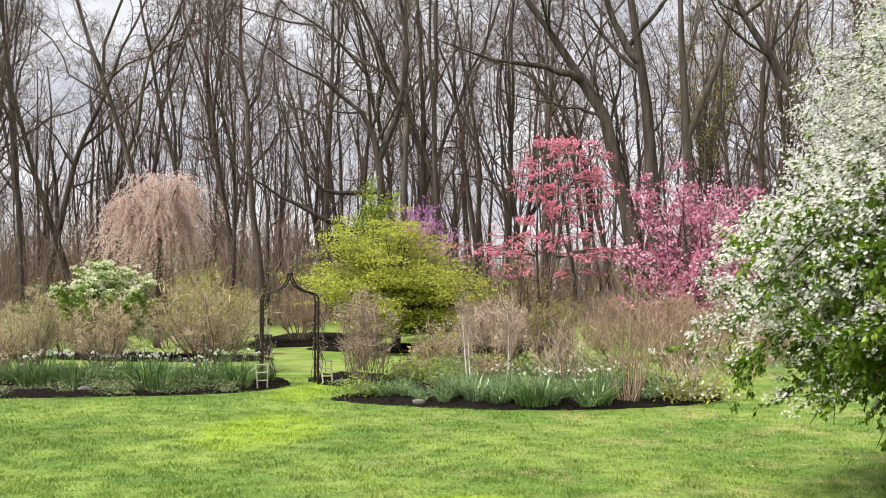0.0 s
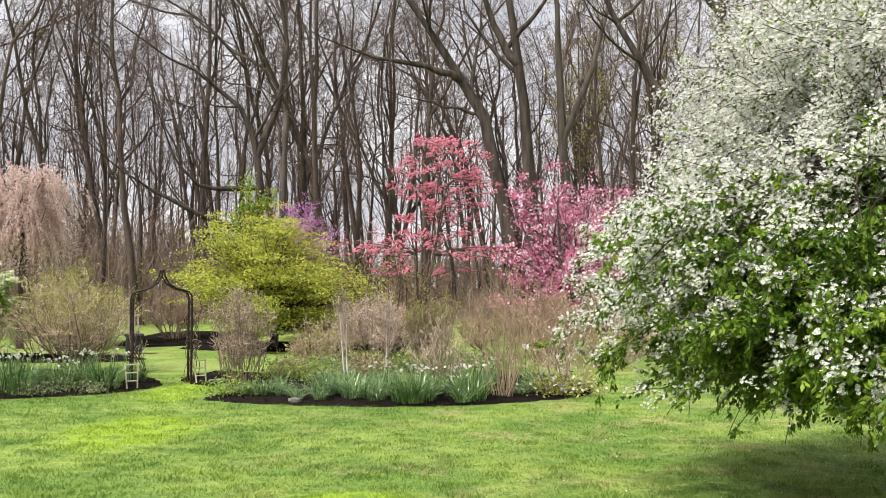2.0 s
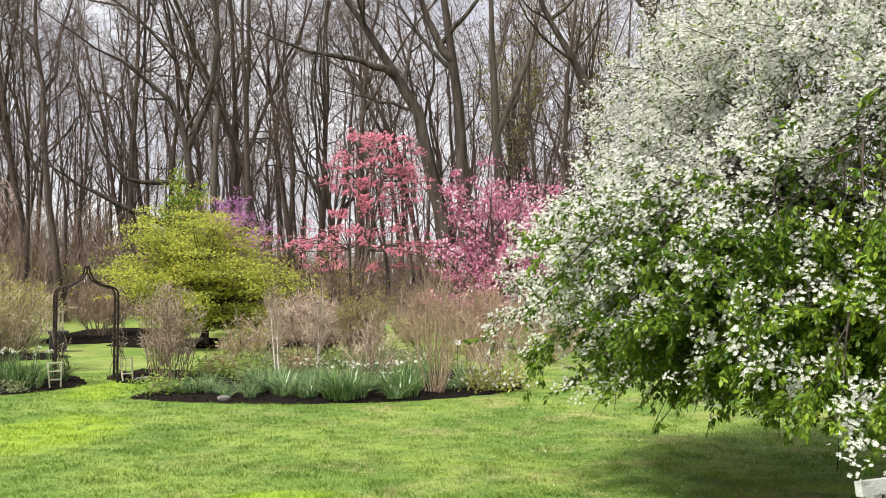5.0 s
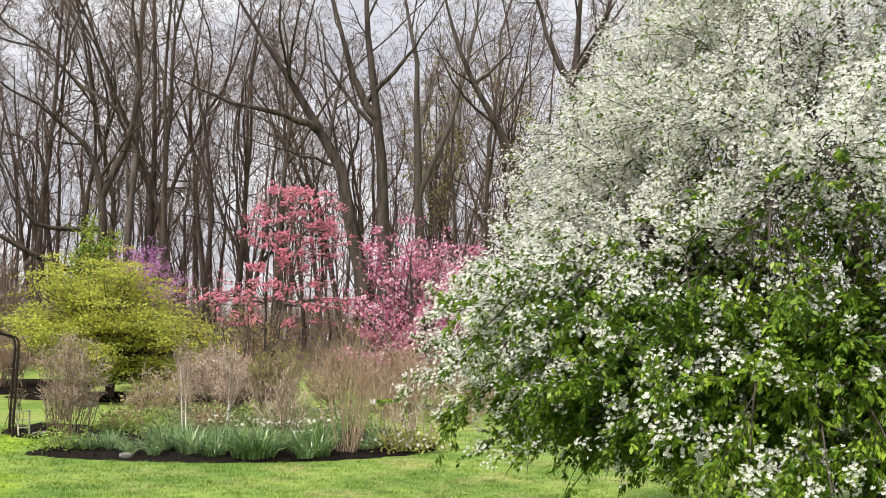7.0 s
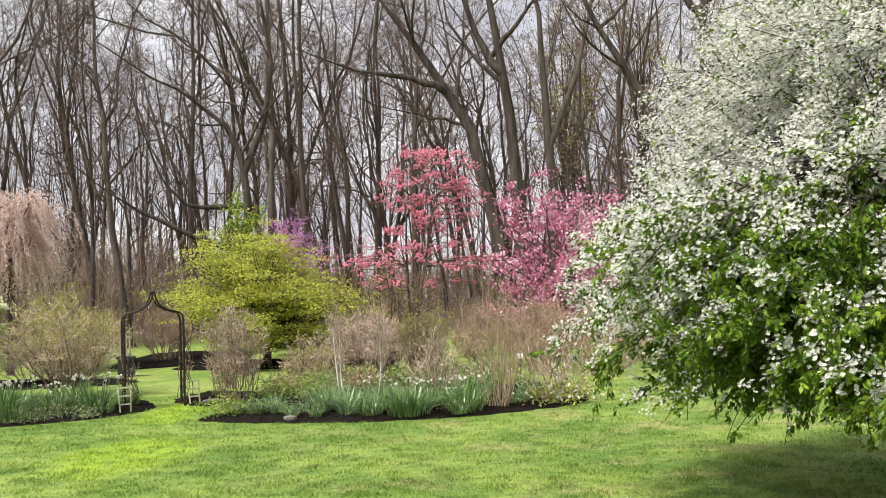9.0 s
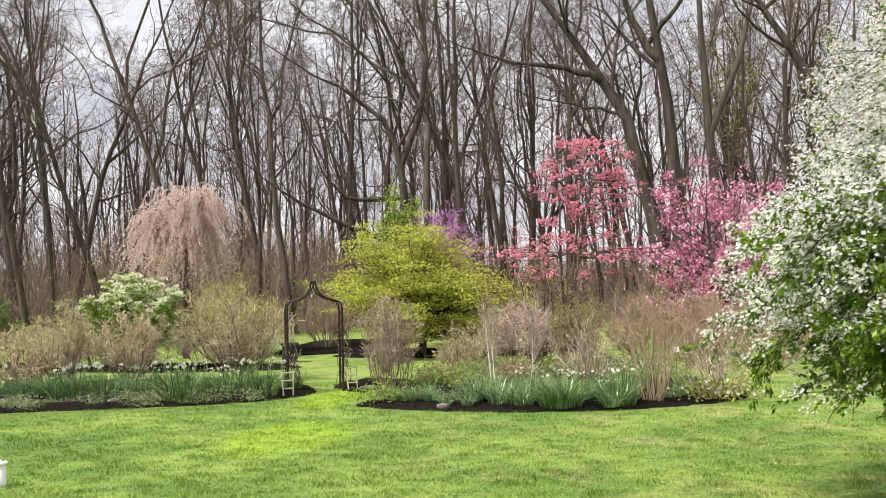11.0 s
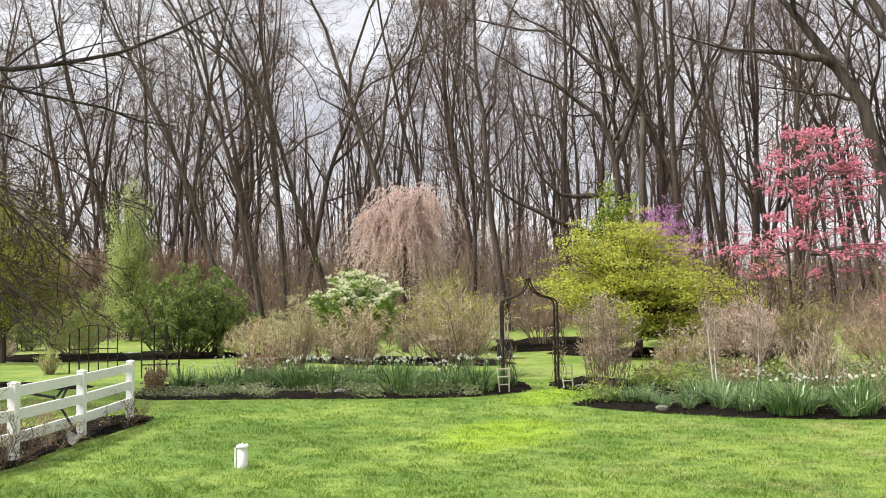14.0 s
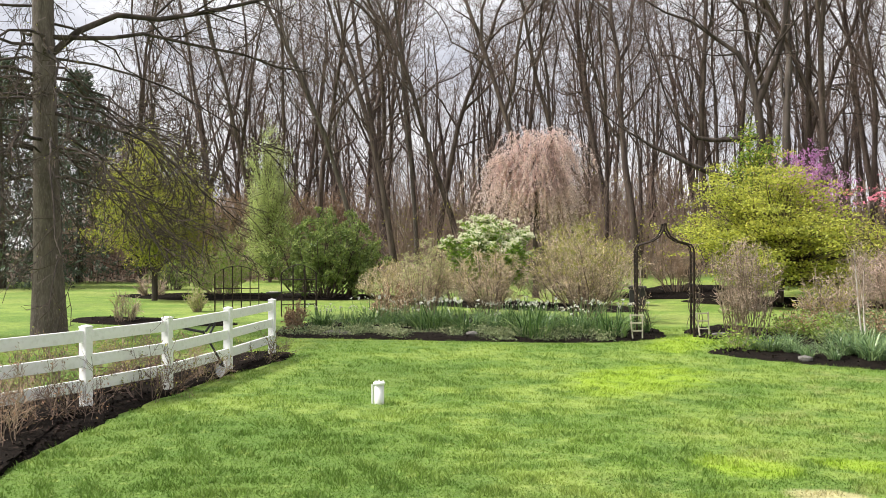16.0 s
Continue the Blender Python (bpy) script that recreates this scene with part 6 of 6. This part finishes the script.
def fallen_petals():
    """White petals shed on the grass round the crabapple."""
    rng = RNG(226)
    n = 900
    a, q = rng.uniform(0, 2 * np.pi, n), 2.0 + 4.2 * rng.random(n)
    x, y = 6.3 + q * np.cos(a), 8.4 + q * np.sin(a)
    C = np.column_stack([x, y, gz(x, y) + rng.uniform(0.02, 0.04, n)])
    v, f = leaf_quads(rng, C, (0.014, 0.026), 0.8, flat=0.7)
    tagged(new("fallen_petals", raw_mesh("fallen_petals", v, [f], PETAL_WHITE)), "shed white petals scattered on the grass", "petals", kind="stuff")


fallen_petals()


# ---------------------------------------------------------------- white fence
def fence():
    posts = [(-9.35, 2.9), (-9.2, 4.55), (-9.12, 6.2), (-9.19, 7.79), (-9.36, 9.30), (-9.98, 11.22), (-10.79, 13.32)]
    ob = thing("rail_fence", (0, 0, 0), "white three-rail garden fence with square posts, ending on the lawn", "fence")
    mesh = None
    for i, (x, y) in enumerate(posts):
        a, b = posts[max(i - 1, 0)], posts[min(i + 1, len(posts) - 1)]
        turn = math.degrees(math.atan2(b[1] - a[1], b[0] - a[0]))
        if mesh is None:
            bm = bmesh.new()
            box(bm, 0.115, 0.115, 1.09, pose(0, 0, 0.465), 0.007)
            p = part("post", bm, VINYL, ob)
            mesh = p.data
            bm = bmesh.new()
            box(bm, 0.123, 0.123, 0.016, pose(0, 0, 1.014), 0.004)
            bmesh.ops.create_cone(bm, segments=4, radius1=0.085, radius2=0.02, depth=0.018, matrix=pose(0, 0, 1.032, 0, 0, 45), cap_ends=True)
            cap = part("post_cap", bm, VINYL, p).data
        else:
            p = new("post", mesh)
            p.parent = ob
            new("post_cap", cap).parent = p
        p.matrix_local = pose(*on(x, y), 0, 0, turn)
    for (x0, y0), (x1, y1) in zip(posts, posts[1:]):
        L = math.hypot(x1 - x0, y1 - y0)
        turn = math.degrees(math.atan2(y1 - y0, x1 - x0))
        for z in (0.31, 0.605, 0.905):
            bm = bmesh.new()
            box(bm, L - 0.09, 0.045, 0.145, pose(0, 0, 0), 0.006)
            part("rail", bm, VINYL, ob).matrix_local = pose((x0 + x1) / 2, (y0 + y1) / 2, z, 0, 0, turn)


fence()


# ---------------------------------------------------------------- iron arch, trellises, small ladders
def bar(pts, r=0.011, sides=6):
    p = np.array(pts, float)[None]
    return tubes(p, np.full(p.shape[:2], r), sides)


def garden_arch(at, turn, width=1.21, depth=0.45, height=1.98, peak=2.45):
    ob = thing("garden_arch", at, "dark iron garden arch with an ogee top over a grass path", "arch", turn=turn)
    w = width / 2
    for y in (-depth / 2, depth / 2):
        for s in (-1, 1):
            part("leg", bar([(s * w, y, -0.15), (s * w, y, 0.6), (s * w, y, 1.3), (s * w, y, height - 0.14)], 0.026, 8), IRON, ob)
            part("shoulder", bar([(s * w, y, height - 0.16), (s * w * 0.985, y, height - 0.07), (s * w * 0.90, y, height), (s * w * 0.72, y, height + 0.035), (s * w * 0.45, y, height + 0.08), (s * w * 0.2, y, height + 0.18), (s * w * 0.06, y, height + 0.33), (s * 0.012, y, peak)], 0.020, 8), IRON, ob)
    for s in (-1, 1):
        for z in np.arange(0.25, height - 0.1, 0.22):
            part("rung", bar([(s * w, -depth / 2, z), (s * w, depth / 2, z)], 0.010), IRON, ob)
    for u in (0.9, 0.45, 0.1):
        for s in (-1, 1):
            z = {0.9: height, 0.45: height + 0.08, 0.1: height + 0.28}[u]
            part("cross_bar", bar([(s * w * u, -depth / 2, z), (s * w * u, depth / 2, z)], 0.012), IRON, ob)
    return ob


garden_arch(on(-5.37, 20.03), 22)


def vine(at, seed, h):
    """Bare climbing stems wound on the arch's leg."""
    rng = RNG(seed)
    n = 9
    t = np.linspace(0, 1, 14)
    ph = rng.uniform(0, 6.3, n)[:, None]
    z = h * t[None] * rng.uniform(0.6, 1.0, n)[:, None]
    P = np.stack([0.09 * np.sin(5 * z + ph) + rng.normal(size=(n, 1)) * 0.04, 0.16 * np.cos(4 * z + ph), z - 0.03], -1)
    R = np.full((n, 14), 0.007)
    L2, r2 = grow(rng, P, R, 6, (0.2, 1), (30, 70), (0.1, 0.3), 4, 0.05, 0.2, 0.6, absolute=True)
    ob = thing("climbing_vine", at, "leafless brown vine climbing the iron arch", "vine")
    part("branchwork", tubes(P, R, 4), BARK, ob)
    part("crown", tubes(L2, np.maximum(r2, 0.003), 3), TWIG_TAN, ob)


vine(on(-5.80, 19.93), 230, 1.3)
vine(on(-4.86, 20.66), 231, 2.1)


def small_ladder(at, turn, tilt):
    ob = thing("plant_ladder", at, "little pale wooden ladder leaning at the arch's foot", "ladder", "plant ladders")
    ob.matrix_world = pose(*at, tilt, 0, turn)
    ob.scale = (1.1,) * 3
    for x0, x1 in ((-0.095, -0.12), (0.095, 0.12)):
        bm = bmesh.new()
        box(bm, 0.024, 0.022, 0.47, pose((x0 + x1) / 2, 0, 0.225, 0, math.degrees(math.atan2(x1 - x0, 0.46)), 0), 0.003)
        part("rail", bm, STAKE, ob)
    for z, w in ((0.13, 0.20), (0.28, 0.215), (0.43, 0.235)):
        bm = bmesh.new()
        box(bm, w, 0.018, 0.024, pose(0, -0.015, z), 0.003)
        part("rung", bm, STAKE, ob)


small_ladder(on(-5.62, 18.85, 0.04), 35, -8)
small_ladder(on(-4.52, 20.1, 0.04), 35, -14)


def trellis(at, turn, width, height, uprights, label):
    ob = thing("iron_trellis", at, label, "trellis", "black iron trellises", turn=turn)
    w = width / 2
    for i in range(uprights):
        u = -1 + 2 * i / (uprights - 1)
        top = height - 0.25 * u * u
        part("upright", bar([(u * w, 0, -0.1), (u * w, 0, top * 0.5), (u * w, 0, top)], 0.015), IRON, ob)
        part("upright", bar([(u * w, 0.35, -0.1), (u * w, 0.35, top * 0.5), (u * w, 0.35, top)], 0.015), IRON, ob)
    for z in np.arange(0.35, height - 0.4, 0.36):
        for y in (0, 0.35):
            part("cross_bar", bar([(-w, y, z), (w, y, z)], 0.009), IRON, ob)
    th = np.linspace(-1, 1, 9)
    for y in (0, 0.35):
        part("hoop", bar([(u * w, y, height - 0.25 * u * u) for u in th], 0.010), IRON, ob)


trellis(on(-19.4, 22.3), 40, 1.35, 1.42, 6, "black iron arched trellis on the far lawn")
trellis(on(-16.3, 21.4), 40, 1.0, 1.5, 4, "narrow black iron trellis beside the lilac")


# ---------------------------------------------------------------- small things on the lawn and in the beds
def drain_pipe():
    """A capped white pipe with a slim vent pipe strapped to its side."""
    ob = thing("cleanout_pipe", on(-6.28, 9.82), "short capped white plastic drain pipe standing in the grass", "pipe")
    part("pipe", lathe([(0.0, -0.03), (0.062, -0.03), (0.062, 0.02), (0.060, 0.245), (0.0, 0.245)]), VINYL, ob, smooth=True)
    part("cap", lathe([(0.060, 0.243), (0.074, 0.245), (0.077, 0.250), (0.077, 0.268), (0.073, 0.273), (0.0, 0.273)]), VINYL, ob)
    part("vent_pipe", bar([(-0.072, -0.046, -0.03), (-0.072, -0.046, 0.10), (-0.072, -0.046, 0.245)], 0.013, 10), VINYL, ob, "slim white side pipe")
    for a in (0.4, 2.2, 4.3):
        bm = bmesh.new()
        box(bm, 0.02, 0.02, 0.022, pose(0.05 * math.cos(a), 0.05 * math.sin(a), 0.283, 0, 0, 20), 0.003)
        part("lug", bm, VINYL, ob)


drain_pipe()


def bird_bath():
    ob = thing("bird_bath", on(-11.46, 14.22, 0.02), "small dark pedestal dish with pale pebbles by the fence end", "bird bath")
    part("pedestal", lathe([(0.0, -0.08), (0.11, -0.08), (0.09, 0.03), (0.03, 0.08), (0.024, 0.55), (0.03, 0.90), (0.06, 0.98), (0.0, 0.98)]), STONE_DARK, ob, smooth=True)
    part("dish", lathe([(0.04, 0.98), (0.11, 1.04), (0.15, 1.06), (0.155, 1.09), (0.14, 1.09), (0.10, 1.07), (0.0, 1.06)]), STONE_DARK, ob, smooth=True)
    rng = RNG(240)
    for i in range(5):
        a = i * 1.26
        bm = bmesh.new()
        bmesh.ops.create_icosphere(bm, subdivisions=1, radius=rng.uniform(0.028, 0.042), matrix=pose(0.065 * math.cos(a), 0.065 * math.sin(a), 1.085) @ Matrix.Diagonal((1.2, 1, 0.7, 1)))
        part("pebble", bm, STONE_PALE, ob, "pale rounded pebble")


bird_bath()


def shovel():
    """Leaning on the fence: a dark shaft with a grip, and a bright blade in the grass."""
    ob = thing("shovel", (0, 0, 0), "long black-handled garden shovel with a bright blade, leaning on the fence", "shovel")
    part("shaft", bar([(-9.62, 10.72, 0.16), (-9.74, 10.62, 0.45), (-9.86, 10.52, 0.72)], 0.017, 8), RUBBER, ob)
    part("handle", bar([(-9.86, 10.52, 0.70), (-9.90, 10.10, 0.80), (-9.92, 9.72, 0.87)], 0.020, 8), RUBBER, ob)
    part("grip", bar([(-9.78, 10.58, 0.66), (-9.74, 10.66, 0.82), (-9.82, 10.70, 0.84), (-9.86, 10.58, 0.70)], 0.018, 8), RUBBER, ob)
    u, v = np.meshgrid(np.linspace(-1, 1, 7), np.linspace(0, 1, 7), indexing="ij")
    w = 0.13 * (1 - 0.55 * v ** 2.5)
    X, Yv, Z = -9.60 + u * w * 0.9 + v * 0.10, 10.72 - v * 0.22 + u * w * 0.3, 0.16 - v * 0.12 + 0.05 * u * u
    V = np.stack([X, Yv, Z], -1).reshape(-1, 3)
    i = np.arange(49).reshape(7, 7)
    F = np.stack([i[:-1, :-1], i[1:, :-1], i[1:, 1:], i[:-1, 1:]], -1).reshape(-1, 4)
    b = part("blade", (V, F), STEEL, ob, "bright worn steel blade", smooth=True)
    s = b.modifiers.new("thick", "SOLIDIFY")
    s.thickness = 0.004


shovel()


def slat_bench(name, at, turn, wood, label, width=1.3, back=0.9, slats=9):
    ob = thing(name, at, label, "bench", turn=turn)
    def plank(pname, sx, sy, sz, m):
        bm = bmesh.new()
        box(bm, sx, sy, sz, m, 0.005)
        part(pname, bm, wood, ob)
    for s in (-1, 1):
        plank("leg", 0.06, 0.06, 0.64, pose(s * (width / 2 - 0.05), -0.25, 0.31))
        plank("leg", 0.06, 0.06, back, pose(s * (width / 2 - 0.05), 0.24, back / 2 - 0.01, -8))
        plank("armrest", 0.09, 0.58, 0.028, pose(s * (width / 2 - 0.05), -0.03, 0.645))
    for y in (-0.22, -0.11, 0.0, 0.11):
        plank("seat_slat", width - 0.14, 0.09, 0.025, pose(0, y, 0.42))
    plank("back_rail", width + 0.02, 0.05, 0.09, pose(0, 0.30, back - 0.03, -8))
    plank("back_rail", width - 0.1, 0.04, 0.07, pose(0, 0.245, 0.52, -8))
    for i in range(slats):
        x = (-0.5 + (i + 0.5) / slats) * (width - 0.16)
        plank("back_slat", 0.065, 0.02, back - 0.58, pose(x, 0.272, (back + 0.5) / 2 - 0.03, -8))
    return ob


slat_bench("slatted_bench", on(3.76, 5.0), 20, BENCH_GREY, "bleached grey slatted bench near the crabapple", 1.4, 0.87, 12)
slat_bench("garden_bench", on(-10.5, 33.4), 17, BENCH_WOOD, "weathered tan wooden bench beyond the arch", 1.5, 1.2, 7)


def stone_planter(at, turn):
    ob = thing("stone_planter", at, "dark square stone planter with a flat coping", "planter", turn=turn)
    bm = bmesh.new()
    box(bm, 0.5, 0.5, 0.6, pose(0, 0, 0.28), 0.02)
    part("body", bm, STONE_DARK, ob)
    bm = bmesh.new()
    box(bm, 0.6, 0.6, 0.08, pose(0, 0, 0.62), 0.015)
    part("coping", bm, STONE_DARK, ob)


stone_planter(on(-9.08, 30.6), 20)


def flat_stone(at, size, turn, seed, label):
    rng = RNG(seed)
    bm = bmesh.new()
    bmesh.ops.create_icosphere(bm, subdivisions=2, radius=0.5)
    for v in bm.verts:
        v.co += Vector(rng.normal(size=3)) * 0.03
    ob = part("stone", bm, STONE, None)
    ob.matrix_world = pose(*at, 0, 0, turn)
    ob.scale = size
    tagged(ob, label, "stone")


flat_stone(on(-11.8, 16.85, 0.07), (0.75, 0.28, 0.16), 8, 251, "long flat grey stone edging the bed")
flat_stone(on(-2.06, 16.5, 0.07), (0.24, 0.16, 0.12), 0, 252, "small upright grey stone in the bed")
flat_stone(on(-8.9, 17.7, 0.09), (0.3, 0.2, 0.12), 30, 253, "small pale stone in the bed")
flat_stone(on(-5.0, 29.6, 0.05), (0.6, 0.4, 0.2), 20, 254, "pale flat stone on the lawn edge")
flat_stone(on(-4.2, 20.2, 0.05), (0.4, 0.2, 0.14), 20, 255, "pale flat stone at the arch's foot")


def plant_tag(at, turn):
    ob = thing("plant_tag", at, "small white plant label on a thin wire stake", "plant label", turn=turn)
    part("stake", bar([(0, 0, -0.1), (0, 0, 0.4), (0, 0, 0.86)], 0.005), IRON, ob)
    bm = bmesh.new()
    box(bm, 0.13, 0.008, 0.11, pose(0, -0.01, 0.90, -15), 0.003)
    part("plate", bm, VINYL, ob)


plant_tag(on(2.35, 18.85), 5)
